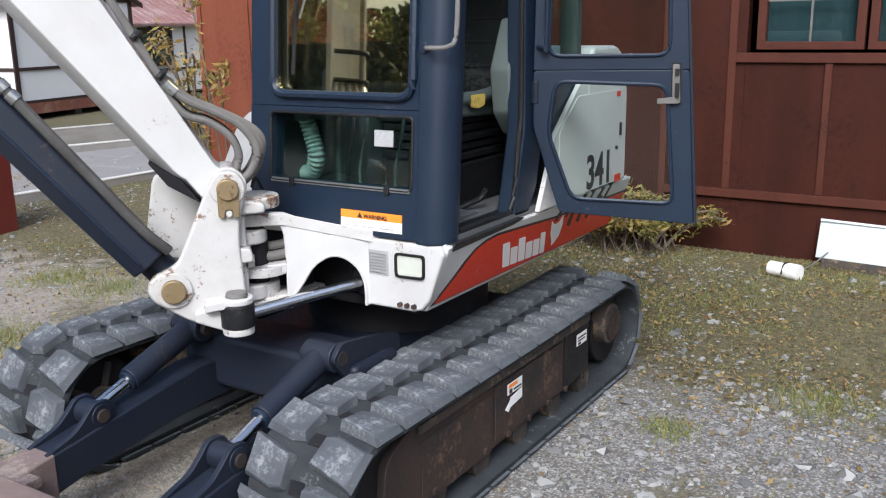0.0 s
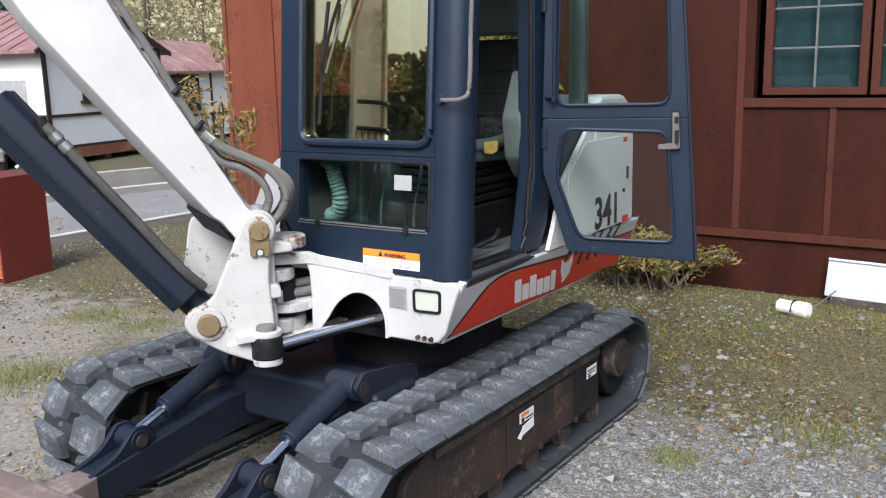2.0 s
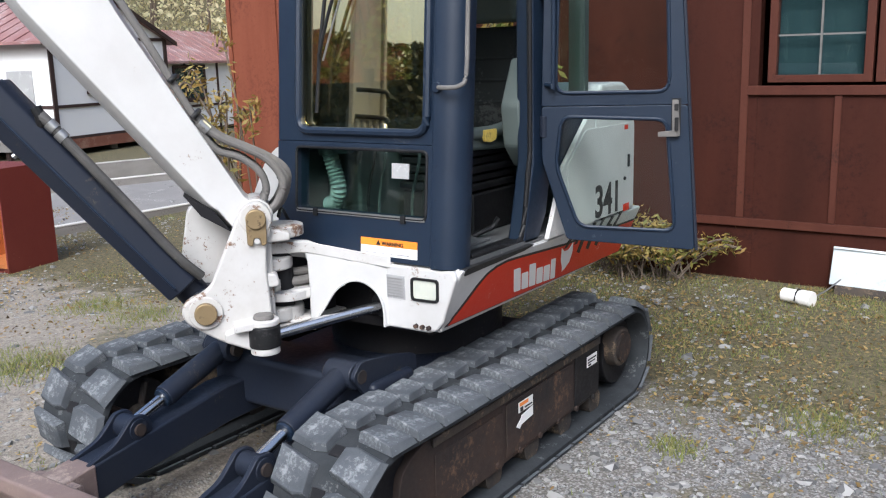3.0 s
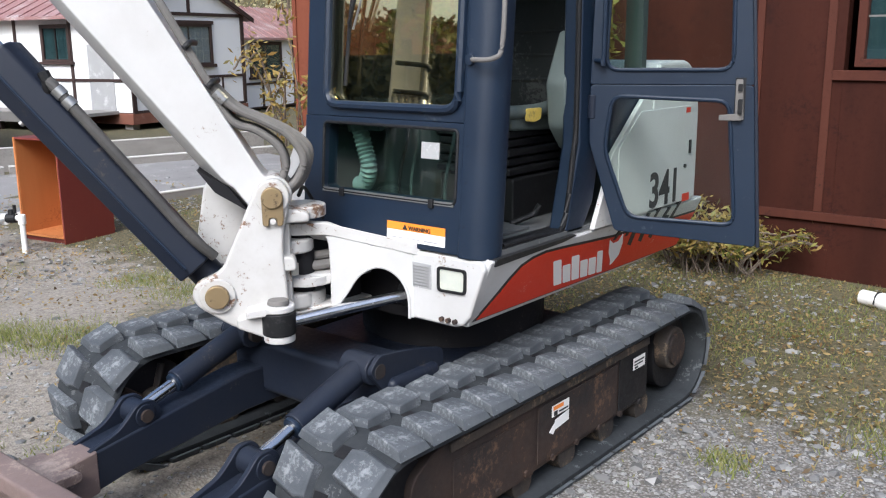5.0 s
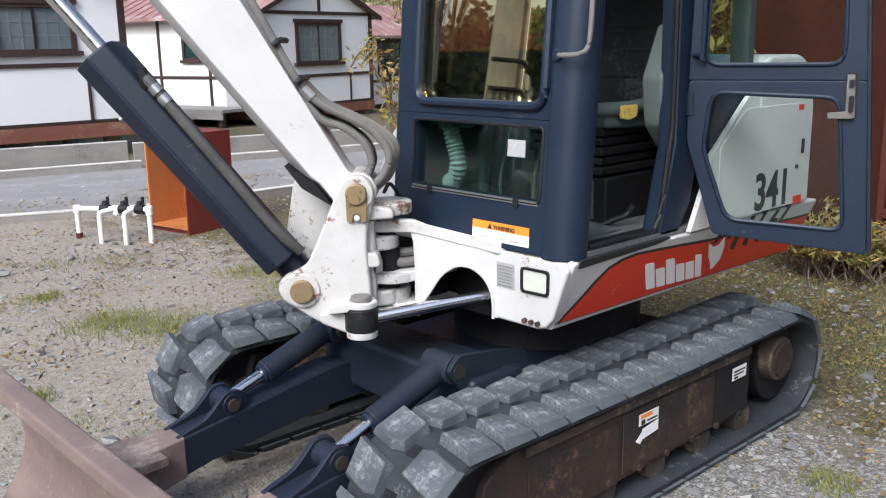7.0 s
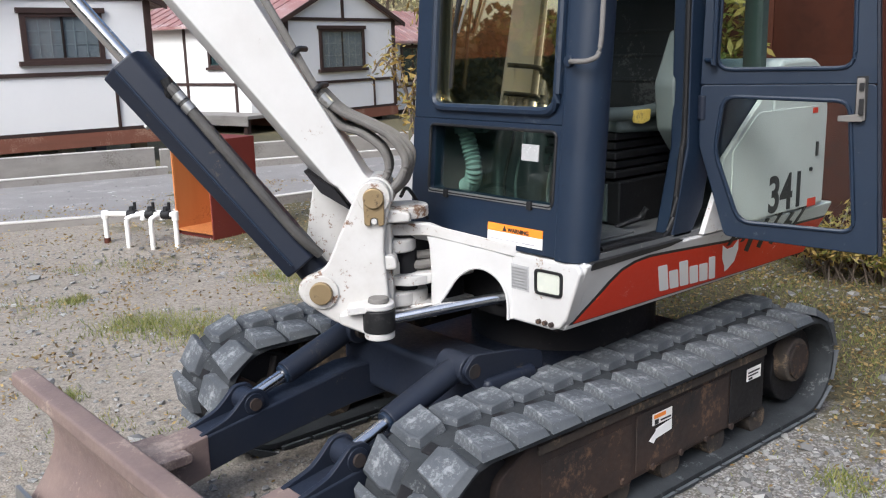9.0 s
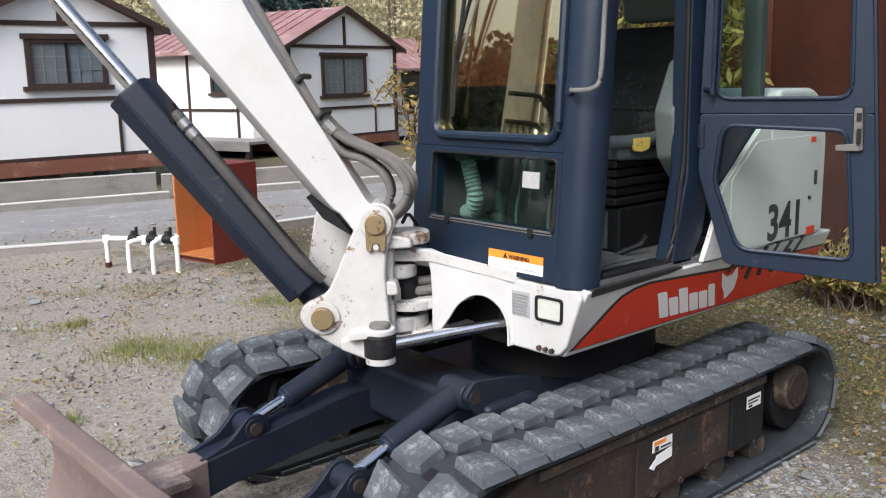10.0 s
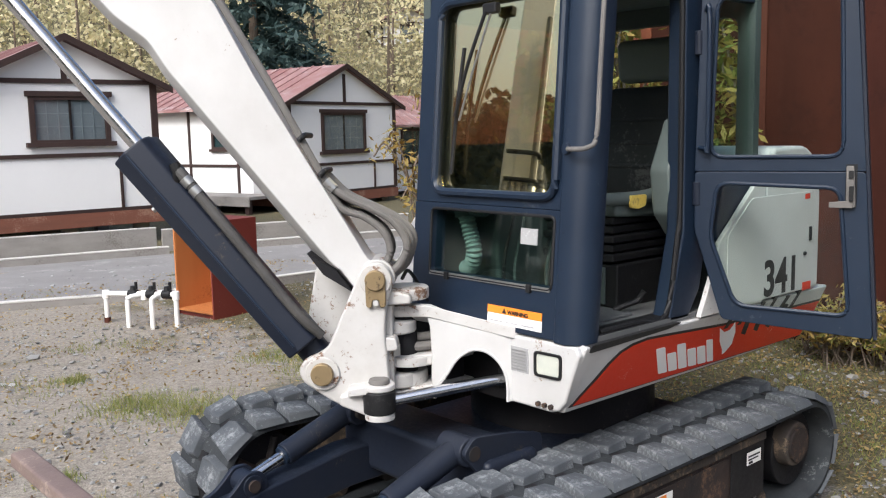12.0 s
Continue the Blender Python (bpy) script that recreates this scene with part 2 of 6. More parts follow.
def ground_material():
    m, nt, b = node_mat("gravel_dirt_and_grass")
    tc = nt.nodes.new("ShaderNodeTexCoord")
    v = nt.nodes.new("ShaderNodeTexVoronoi"); v.inputs["Scale"].default_value = 70.0
    v2 = nt.nodes.new("ShaderNodeTexVoronoi"); v2.inputs["Scale"].default_value = 170.0
    for q in (v, v2):
        nt.links.new(tc.outputs["Object"], q.inputs["Vector"])
    peb = ramp(nt, v.outputs["Color"], [(0.0, (0.12, 0.118, 0.115)), (0.55, (0.29, 0.284, 0.274)), (1.0, (0.52, 0.505, 0.485))])
    peb2 = ramp(nt, v2.outputs["Color"], [(0.0, (0.16, 0.15, 0.135)), (1.0, (0.42, 0.40, 0.365))])
    gap = ramp(nt, v.outputs["Distance"], [(0.25, (1, 1, 1)), (0.62, (0.45, 0.43, 0.4))])
    gravel = mixc(nt, 1.0, mixc(nt, 0.45, peb, peb2), gap, "MULTIPLY")
    n1 = noise_tex(nt, 3.0, 6.0, 0.7)
    n2 = noise_tex(nt, 28.0, 6.0, 0.75)
    dirt = mixc(nt, ramp(nt, n2, [(0.35, (0, 0, 0)), (0.68, (1, 1, 1))]), (0.155, 0.130, 0.100), (0.42, 0.37, 0.30))
    # thatch and litter tone, darkened further to hold the shed's shade
    thatch = mixc(nt, ramp(nt, n2, [(0.38, (0, 0, 0)), (0.66, (1, 1, 1))]), (0.038, 0.040, 0.018), (0.18, 0.145, 0.075))
    sep = nt.nodes.new("ShaderNodeSeparateXYZ"); nt.links.new(tc.outputs["Object"], sep.inputs[0])
    # gravel drive towards +x, dirt towards -x, dark thatch towards the shed
    def lin(src, a0, a1):
        r = nt.nodes.new("ShaderNodeMapRange")
        r.inputs["From Min"].default_value, r.inputs["From Max"].default_value = a0, a1
        nt.links.new(src, r.inputs["Value"])
        wob = nt.nodes.new("ShaderNodeMath"); wob.operation = "MULTIPLY_ADD"
        nt.links.new(n1, wob.inputs[0]); wob.inputs[1].default_value = 1.3; wob.inputs[2].default_value = -0.65
        ad = nt.nodes.new("ShaderNodeMath"); ad.operation = "ADD"
        nt.links.new(r.outputs[0], ad.inputs[0]); nt.links.new(wob.outputs[0], ad.inputs[1])
        return ramp(nt, ad.outputs[0], [(0.4, (0, 0, 0)), (0.6, (1, 1, 1))])
    base = mixc(nt, lin(sep.outputs["X"], -1.4, 1.2), mixc(nt, 0.3, dirt, gravel), gravel)
    base = mixc(nt, lin(sep.outputs["Y"], 0.1, 1.9), base, thatch)
    patch = ramp(nt, noise_tex(nt, 0.9, 4.0, 0.6), [(0.56, (0, 0, 0)), (0.66, (0.75, 0.75, 0.75))])
    base = mixc(nt, patch, base, thatch)
    nt.links.new(base, b.inputs["Base Color"])
    b.inputs["Roughness"].default_value = 0.92
    hmix = nt.nodes.new("ShaderNodeMath"); hmix.operation = "MULTIPLY_ADD"
    nt.links.new(n2, hmix.inputs[0]); hmix.inputs[1].default_value = 0.7
    nt.links.new(gap, hmix.inputs[2])
    bump(nt, b, hmix.outputs[0], 0.45, 0.012)
    return m
ground_mat = ground_material()

# ---- builders ----
def part(name, bm, mat, parent=None, label="", bevel=0.0, smooth=35):
    me = bpy.data.meshes.new(name)
    bmesh.ops.recalc_face_normals(bm, faces=bm.faces)
    bm.to_mesh(me)
    bm.free()
    return mesh_part(name, me, mat, parent, label, bevel, smooth)

def mesh_part(name, me, mat, parent=None, label="", bevel=0.0, smooth=35):
    me.materials.append(mat)
    if smooth:
        me.polygons.foreach_set("use_smooth", [True] * len(me.polygons))
        me.set_sharp_from_angle(angle=radians(smooth))
    ob = new(name, me)
    if parent:
        ob.parent = parent
    if label:
        ob["label"] = label
    if bevel:
        md = ob.modifiers.new("edge", "BEVEL")
        md.width, md.segments, md.limit_method, md.angle_limit = bevel, 2, "ANGLE", radians(40)
        md.harden_normals = True
    return ob

def thing(name, label, category, group="", at=None, kind=""):
    e = new(name)
    e.empty_display_size = 0.2
    if at is not None:
        e.matrix_basis = at
    return tagged(e, label, category, group, kind)

def box(bm, x0, x1, y0, y1, z0, z1, m=None):
    vs = bmesh.ops.create_cube(bm, size=1.0)["verts"]
    t = Matrix.Translation(((x0 + x1) / 2, (y0 + y1) / 2, (z0 + z1) / 2)) @ Matrix.Diagonal((x1 - x0, y1 - y0, z1 - z0, 1))
    bmesh.ops.transform(bm, matrix=(m @ t) if m else t, verts=vs)
    return bm

def boxm(x0, x1, y0, y1, z0, z1, m=None):
    return box(bmesh.new(), x0, x1, y0, y1, z0, z1, m)

def rod(bm, a, b, r, r2=None, seg=20):
    a, b = Vector(a), Vector(b)
    d = b - a
    vs = bmesh.ops.create_cone(bm, cap_ends=True, segments=seg, radius1=r, radius2=r if r2 is None else r2, depth=d.length)["verts"]
    bmesh.ops.transform(bm, matrix=Matrix.Translation((a + b) / 2) @ d.to_track_quat("Z", "Y").to_matrix().to_4x4(), verts=vs)
    return bm

def rodm(a, b, r, r2=None, seg=20):
    return rod(bmesh.new(), a, b, r, r2, seg)

def prism(bm, outline, place, d0, d1, hole=None):
    """A plate: an outline in two coordinates, mapped by place(a, b, d), from depth d0 to d1, with an optional hole of as many points."""
    n = len(outline)
    A = [bm.verts.new(place(a, b, d0)) for a, b in outline]
    B = [bm.verts.new(place(a, b, d1)) for a, b in outline]
    for i in range(n):
        j = (i + 1) % n
        bm.faces.new((A[i], A[j], B[j], B[i]))
    if hole is None:
        bm.faces.new(A); bm.faces.new(B)
    else:
        C = [bm.verts.new(place(a, b, d0)) for a, b in hole]
        D = [bm.verts.new(place(a, b, d1)) for a, b in hole]
        for i in range(n):
            j = (i + 1) % n
            bm.faces.new((C[j], C[i], D[i], D[j]))
            bm.faces.new((A[i], A[j], C[j], C[i]))
            bm.faces.new((B[j], B[i], D[i], D[j]))
    return bm

def prismm(outline, place, d0, d1, hole=None):
    return prism(bmesh.new(), outline, place, d0, d1, hole)

def round_poly(pts, r, k=4):
    """Rounds the corners of an outline."""
    out = []
    n = len(pts)
    for i in range(n):
        p, a, b = Vector(pts[i]), Vector(pts[i - 1]), Vector(pts[(i + 1) % n])
        u, w = (a - p), (b - p)
        q = min(r, u.length * 0.45, w.length * 0.45)
        s, e = p + u.normalized() * q, p + w.normalized() * q
        for j in range(k + 1):
            f = j / k
            out.append(tuple((1 - f) ** 2 * s + 2 * f * (1 - f) * p + f * f * e))
    return out

def glide(pts, n=8):
    """A smooth line through the points."""
    P = [Vector(p) for p in pts]
    P = [P[0] * 2 - P[1]] + P + [P[-1] * 2 - P[-2]]
    out = []
    for i in range(1, len(P) - 2):
        a, b, c, d = P[i - 1:i + 3]
        for j in range(n):
            t = j / n
            out.append(0.5 * (2 * b + (c - a) * t + (2 * a - 5 * b + 4 * c - d) * t * t + (3 * b - a - 3 * c + d) * t ** 3))
    return out + [P[-2]]

def tube(bm, pts, r, seg=10, wave=0.0):
    rings = []
    up = Vector((0.13, 0.27, 1)).normalized()
    for i, p in enumerate(pts):
        t = (pts[min(i + 1, len(pts) - 1)] - pts[max(i - 1, 0)]).normalized()
        s = t.cross(up).normalized()
        w = s.cross(t)
        rr = r + (wave if i % 2 else -wave)
        rings.append([bm.verts.new(p + rr * (math.cos(a) * s + math.sin(a) * w)) for a in (2 * math.pi * k / seg for k in range(seg))])
    for a, b in zip(rings, rings[1:]):
        for k in range(seg):
            bm.faces.new((a[k], a[(k + 1) % seg], b[(k + 1) % seg], b[k]))
    bm.faces.new(rings[0]); bm.faces.new(rings[-1])
    return bm

def tubem(pts, r, seg=10, n=8, wave=0.0):
    return tube(bmesh.new(), glide(pts, n), r, seg, wave)

def quads(name, verts, mat, parent=None, label="", tri=False):
    """One mesh of many loose small faces."""
    k = 3 if tri else 4
    n = len(verts) // k
    me = bpy.data.meshes.new(name)
    me.from_pydata(verts.tolist(), [], np.arange(n * k).reshape(n, k).tolist())
    return mesh_part(name, me, mat, parent, label, smooth=0)

rng = np.random.default_rng(7)

def leaf_faces(centres, size, flat=0.0, aspect=0.5):
    """Diamond-shaped leaves with random turns round the given centres."""
    n = len(centres)
    a = rng.normal(size=(n, 3)); a[:, 2] *= (1 - flat)
    a /= np.linalg.norm(a, axis=1)[:, None]
    b = rng.normal(size=(n, 3)); b[:, 2] *= (1 - flat)
    b -= (b * a).sum(1)[:, None] * a
    b /= np.linalg.norm(b, axis=1)[:, None]
    s = (size * rng.uniform(0.6, 1.3, n))[:, None]
    v = np.stack([centres - a * s, centres + b * s * aspect, centres + a * s, centres - b * s * aspect], 1)
    return v.reshape(-1, 3)

def text_mesh(body, size):
    cu = bpy.data.curves.new("lettering", "FONT")
    cu.body, cu.size, cu.extrude, cu.offset = body, size, 0.001, size * 0.025
    tmp = bpy.data.objects.new("lettering", cu)
    scene.collection.objects.link(tmp)
    me = bpy.data.meshes.new_from_object(tmp.evaluated_get(bpy.context.evaluated_depsgraph_get()))
    bpy.data.objects.remove(tmp)
    return me

# ---- ground and setting ----
def smooth01(t):
    t = np.clip(t, 0, 1)
    return t * t * (3 - 2 * t)

def height(x, y):
    r = np.hypot(x + 2, y)
    h = 0.42 * np.clip(r - 27, 0, 120) * smooth01((r - 27) / 14)
    h = np.minimum(h, 46 + 0 * h)
    h = h * (1 - 0.9 * smooth01((-y - 6.0) / 10.0))
    h = h + 0.10 * np.clip(r - 36, 0, 60) * smooth01((-y - 14.0) / 12.0)
    rise = 0.045 * smooth01((-x - 0.30) / 0.16) * (1 - smooth01((-x - 2.6) / 2.0)) * (np.abs(y) < 5)
    return h + rise

rad = np.concatenate([[0.0], np.linspace(0.2, 3.4, 30), np.geomspace(3.6, 9, 12), np.geomspace(9.8, 600, 40)])
ang = np.linspace(0, 2 * np.pi, 145)[:-1]
gx = (rad[:, None] * np.cos(ang)).ravel()
gy = (rad[:, None] * np.sin(ang)).ravel()
gz = height(gx, gy) + np.where(rad[:, None] > 2.6, 0.018 * np.sin(gx * 1.7 + 1).reshape(len(rad), -1) * np.cos(gy * 1.3).reshape(len(rad), -1), 0).ravel() * (np.hypot(gx, gy) < 25)
faces = []
na = len(ang)
for i in range(len(rad) - 1):
    for k in range(na):
        a, b = i * na + k, i * na + (k + 1) % na
        faces.append((a, b, b + na, a + na))
me = bpy.data.meshes.new("ground")
me.from_pydata(np.stack([gx, gy, gz], 1).tolist(), [], faces)
ground = mesh_part("ground", me, ground_mat, smooth=60)
tagged(ground, "grey gravel and brown dirt yard with grass and fallen leaves", "ground", kind="structure")

# grey gravel bed between the timber edgings
path_me = prismm([(-8.75, -2.6), (-7.15, 1.3), (-7.05, 6.5), (-10.0, 7.2), (-11.0, 3.0), (-11.9, -1.0)], lambda a, b, d: (a, b, d), -0.03, 0.014)
gravel_bed_mat = worn("fine_grey_gravel", (0.20, 0.19, 0.185), (0.27, 0.26, 0.25), (0.36, 0.34, 0.32), rough=0.9, big=1.4, small=60, bump_s=0.5, dist=0.01, wear_at=0.66)
tagged(part("gravel_path", path_me, gravel_bed_mat), "fine grey gravel bed edged with timber", "path", kind="structure")

def timber_edge(a, b, h, t, mat, label):
    a, b = Vector((*a, 0)), Vector((*b, 0))
    d = (b - a)
    m = Matrix.Translation(a) @ Matrix.Rotation(math.atan2(d.y, d.x), 4, "Z")
    ob = part("timber_edging", boxm(0, d.length, -t / 2, t / 2, -0.02, h), mat, None, "", 0.012)
    ob.matrix_basis = m
    # top strip paler than the board below
    part("top_edge", boxm(0, d.length, -t / 2 - 0.003, t / 2 + 0.003, h, h + 0.018), edge_top, ob, "pale top edge", 0.004)
    return tagged(ob, label, "edging", "garden edgings")

timber_edge((-8.8, -2.7), (-7.16, 1.22), 0.09, 0.10, grey_board, "low grey weathered timber garden edging")
timber_edge((-7.14, 1.30), (-7.04, 6.6), 0.09, 0.10, grey_board, "low grey weathered timber garden edging")
timber_edge((-12.05, -1.6), (-11.05, 3.0), 0.12, 0.12, grey_board, "low grey weathered timber garden edging")
timber_edge((-11.03, 3.08), (-9.9, 7.4), 0.12, 0.12, grey_board, "low grey weathered timber garden edging")
timber_edge((-12.5, -1.7), (-11.5, 3.0), 0.40, 0.06, grey_board, "upright grey board of a raised bed")
timber_edge((-11.48, 3.08), (-10.4, 7.5), 0.36, 0.06, grey_board, "upright grey board of a raised bed")

# ---- red-brown shed ----
shed = thing("shed", "red-brown stained plywood shed with paired windows", "shed", kind="")
SY = 4.1
def wall_piece(x0, x1, z0, z1, name="wall_panel"):
    # left boards get the brighter copy: the stronger light there is painted in
    lit = x1 < -1.5
    return part(name, boxm(x0, x1, SY, SY + 0.12, z0, z1), shed_lit if lit else shed_red, shed, "terracotta boards, stronger light put into their colour" if lit else "", 0.003)
edges = [-5.6, -4.85, -3.6, -2.4, -1.2, 0.0, 0.66]
for a, b in zip(edges, edges[1:]):
    wall_piece(a, b, 0.0, 3.9)
wall_piece(0.66, 1.30, 0.0, 1.66)
wall_piece(1.30, 2.50, 0.0, 1.66)
wall_piece(0.66, 2.50, 2.78, 3.9)
for a, b in ((2.50, 3.7), (3.7, 4.9), (4.9, 6.5)):
    wall_piece(a, b, 0.0, 3.9)
def batten(x0, x1, z0, z1, proud=0.022):
    part("batten", boxm(x0, x1, SY - proud, SY - 0.001, z0, z1), shed_lit if x1 < -1.5 else shed_trim, shed, "", 0.004)
for x in (-5.58, -4.83, -3.6, -2.4, -1.2, 0.0):
    batten(x - 0.03, x + 0.03, 0.02, 3.85)
batten(0.52, 0.585, 0.55, 3.85, 0.016)
batten(1.27, 1.325, 0.55, 1.585)
batten(2.30, 2.355, 0.55, 1.585)
batten(0.585, 2.6, 1.588, 1.665, 0.03)
batten(0.02, 6.4, 0.475, 0.545, 0.035)
for x in (2.62, 3.7, 4.9):
    batten(x, x + 0.06, 0.55, 3.85)
part("end_wall", boxm(-5.6, -5.45, SY + 0.12, 9.0, 0, 3.9), shed_red, shed, "", 0.003)
part("end_wall", boxm(6.35, 6.5, SY + 0.12, 9.0, 0, 3.9), shed_red, shed, "", 0.003)
part("back_wall", boxm(-5.45, 6.35, 8.85, 9.0, 0, 3.9), shed_red, shed)
part("roof", prismm([(3.6, 3.85), (6.5, 5.2), (9.5, 3.85), (9.5, 3.92), (6.5, 5.28), (3.6, 3.92)], lambda a, b, d: (d, a, b), -6.0, 6.9), roof_red, shed, "faded red sheet roof")
def shed_window(x0, x1, z0, z1):
    w = part("window", prismm([(x0, z0), (x0, z1), (x1, z1), (x1, z0)], lambda a, b, d: (a, d, b), SY - 0.03, SY + 0.05, hole=[(x0 + 0.065, z0 + 0.06), (x0 + 0.065, z1 - 0.06), (x1 - 0.065, z1 - 0.06), (x1 - 0.065, z0 + 0.06)]), shed_trim, shed, "red-brown framed window", 0.004)
    g = part("pane", boxm(x0 + 0.06, x1 - 0.06, SY + 0.018, SY + 0.022, z0 + 0.055, z1 - 0.055), house_glass, w, smooth=0)
    g.visible_shadow = False
    xm = (x0 + x1) / 2
    part("muntin", boxm(xm - 0.008, xm + 0.008, SY + 0.005, SY + 0.017, z0 + 0.06, z1 - 0.06), hose_mat, w, "pale muntin")
    for k in (1, 2):
        zz = z0 + 0.06 + (z1 - z0 - 0.12) * k / 3
        part("muntin", boxm(x0 + 0.065, x1 - 0.065, SY + 0.006, SY + 0.016, zz - 0.007, zz + 0.007), hose_mat, w)
    part("curtain", boxm(x0 + 0.03, x1 - 0.03, SY + 0.10, SY + 0.11, z0 + 0.03, z1 - 0.03), curtain, w, "dark teal curtain")
shed_window(0.74, 1.535, 1.69, 2.76)
shed_window(1.56, 2.355, 1.69, 2.76)

# ---- white half-timbered cabins ----
def cabin(at, half, eave, peak, base, belt, tie, win, deep, over, label, front=0.45):
    """win: y0, y1, z0, z1 of the gable window. The gable stands in the local plane x = 0 and faces +x."""
    c = thing("cabin", label, "cabin", "white cabins", at)
    wall = [(-half, base), (half, base), (half, eave), (0, peak), (-half, eave)]
    wy0, wy1, wz0, wz1 = win
    part("gable_wall", prismm(wall, lambda a, b, d: (d, a, b), -0.15, 0.0), stucco, c)
    part("side_wall", boxm(-deep, -0.15, -half, -half + 0.15, base, eave), stucco, c)
    part("side_wall", boxm(-deep, -0.15, half - 0.15, half, base, eave), stucco, c)
    part("rear_wall", prismm(wall, lambda a, b, d: (d, a, b), -deep - 0.15, -deep), stucco, c)
    def trim(y0, y1, z0, z1, p=0.03, x=0.0):
        part("trim", boxm(x - 0.005, x + p, y0, y1, z0, z1), timber, c)
    trim(-half, half, belt - 0.035, belt + 0.035)
    trim(-half, half, tie - 0.04, tie + 0.04)
    trim(-0.045, 0.045, tie + 0.04, peak - 0.15)
    for s in (-1, 1):
        trim(s * half - 0.06, s * half + 0.06, base, eave + 0.05, 0.035)
        for xx in (-deep * 0.33, -deep * 0.66):
            part("trim", boxm(xx - 0.04, xx + 0.04, min(s * half, s * (half + 0.03)), max(s * half, s * (half + 0.03)), base, eave), timber, c)
        part("trim", boxm(-deep, 0.0, min(s * half, s * (half + 0.028)), max(s * half, s * (half + 0.028)), belt - 0.035, belt + 0.035), timber, c)
    trim(half * 0.55, half * 0.55 + 0.05, base, belt - 0.035)
    trim(-half, half, base - 0.02, base + 0.04)
    # window
    w = part("window", prismm([(wy0, wz0), (wy0, wz1), (wy1, wz1), (wy1, wz0)], lambda a, b, d: (d, a, b), 0.0, 0.05, hole=[(wy0 + 0.09, wz0 + 0.09), (wy0 + 0.09, wz1 - 0.1), (wy1 - 0.09, wz1 - 0.1), (wy1 - 0.09, wz0 + 0.09)]), timber, c, "dark brown framed window", 0.006)
    part("sill", boxm(0.0, 0.09, wy0 - 0.08, wy1 + 0.08, wz0 - 0.03, wz0 + 0.05), timber, w, "", 0.006)
    part("head", boxm(0.0, 0.07, wy0 - 0.05, wy1 + 0.05, wz1 - 0.04, wz1 + 0.05), timber, w, "", 0.006)
    part("blind", boxm(-0.002, 0.004, wy0 + 0.08, wy1 - 0.08, wz0 + 0.08, wz1 - 0.09), dark_room, w, "dim drawn curtain")
    ym = (wy0 + wy1) / 2
    part("sash_post", boxm(0.004, 0.028, ym - 0.02, ym + 0.02, wz0 + 0.09, wz1 - 0.1), timber, w)
    for k in range(1, 6):
        if k != 3:
            yy = wy0 + 0.09 + (wy1 - wy0 - 0.18) * k / 6
            part("muntin", boxm(0.004, 0.014, yy - 0.007, yy + 0.007, wz0 + 0.09, wz1 - 0.1), label_grey, w)
    for k in (1, 2):
        zz = wz0 + 0.09 + (wz1 - wz0 - 0.19) * k / 3
        part("muntin", boxm(0.004, 0.013, wy0 + 0.09, wy1 - 0.09, zz - 0.007, zz + 0.007), label_grey, w)
    g = part("pane", boxm(0.032, 0.036, wy0 + 0.085, wy1 - 0.085, wz0 + 0.085, wz1 - 0.095), house_glass, w, smooth=0)
    g.visible_shadow = False
    # roof with bargeboards
    sl = (peak - eave) / half
    ov = over
    for s in (-1, 1):
        pts = [(0, peak + 0.02), (s * (half + ov), eave - sl * ov + 0.02), (s * (half + ov), eave - sl * ov + 0.09), (0, peak + 0.10)]
        r = part("roof", prismm(pts, lambda a, b, d: (d, a, b), -deep - 0.4, front), roof_red, c, "faded red sheet roof", 0.004)
        n = int((deep + 0.35 + front) / 0.4)
        for k in range(n):
            xx = -deep - 0.35 + k * 0.4
            q = [(0, peak + 0.10), (s * (half + ov), eave - sl * ov + 0.09), (s * (half + ov), eave - sl * ov + 0.115), (0, peak + 0.125)]
            part("roof_rib", prismm(q, lambda a, b, d: (d, a, b), xx, xx + 0.04), roof_red, r)
        q = [(0, peak + 0.11), (s * (half + ov), eave - sl * ov + 0.10), (s * (half + ov), eave - sl * ov - 0.01), (0, peak - 0.01)]
        part("bargeboard", prismm(q, lambda a, b, d: (d, a, b), front, front + 0.04), timber, c, "dark brown bargeboard")
    # floor beam and crawl space
    part("floor_beam", boxm(-0.12, 0.03, -half - 0.1, half + 0.1, base - 0.27, base - 0.02), beam_wood, c, "weathered reddish floor beam", 0.01)
    part("floor_beam", boxm(-deep, -0.12, -half - 0.02, -half + 0.12, base - 0.27, base - 0.02), beam_wood, c, "", 0.01)
    part("floor_deck", boxm(-deep, 0.0, -half, half, base - 0.05, base), timber, c)
    for px in (-0.3, -deep * 0.5, -deep + 0.2):
        for py in (-half + 0.2, 0.0, half - 0.25):
            part("pier", boxm(px - 0.12, px + 0.12, py - 0.12, py + 0.12, 0.0, base - 0.27), grey_board, c, "", 0.01)
    return c

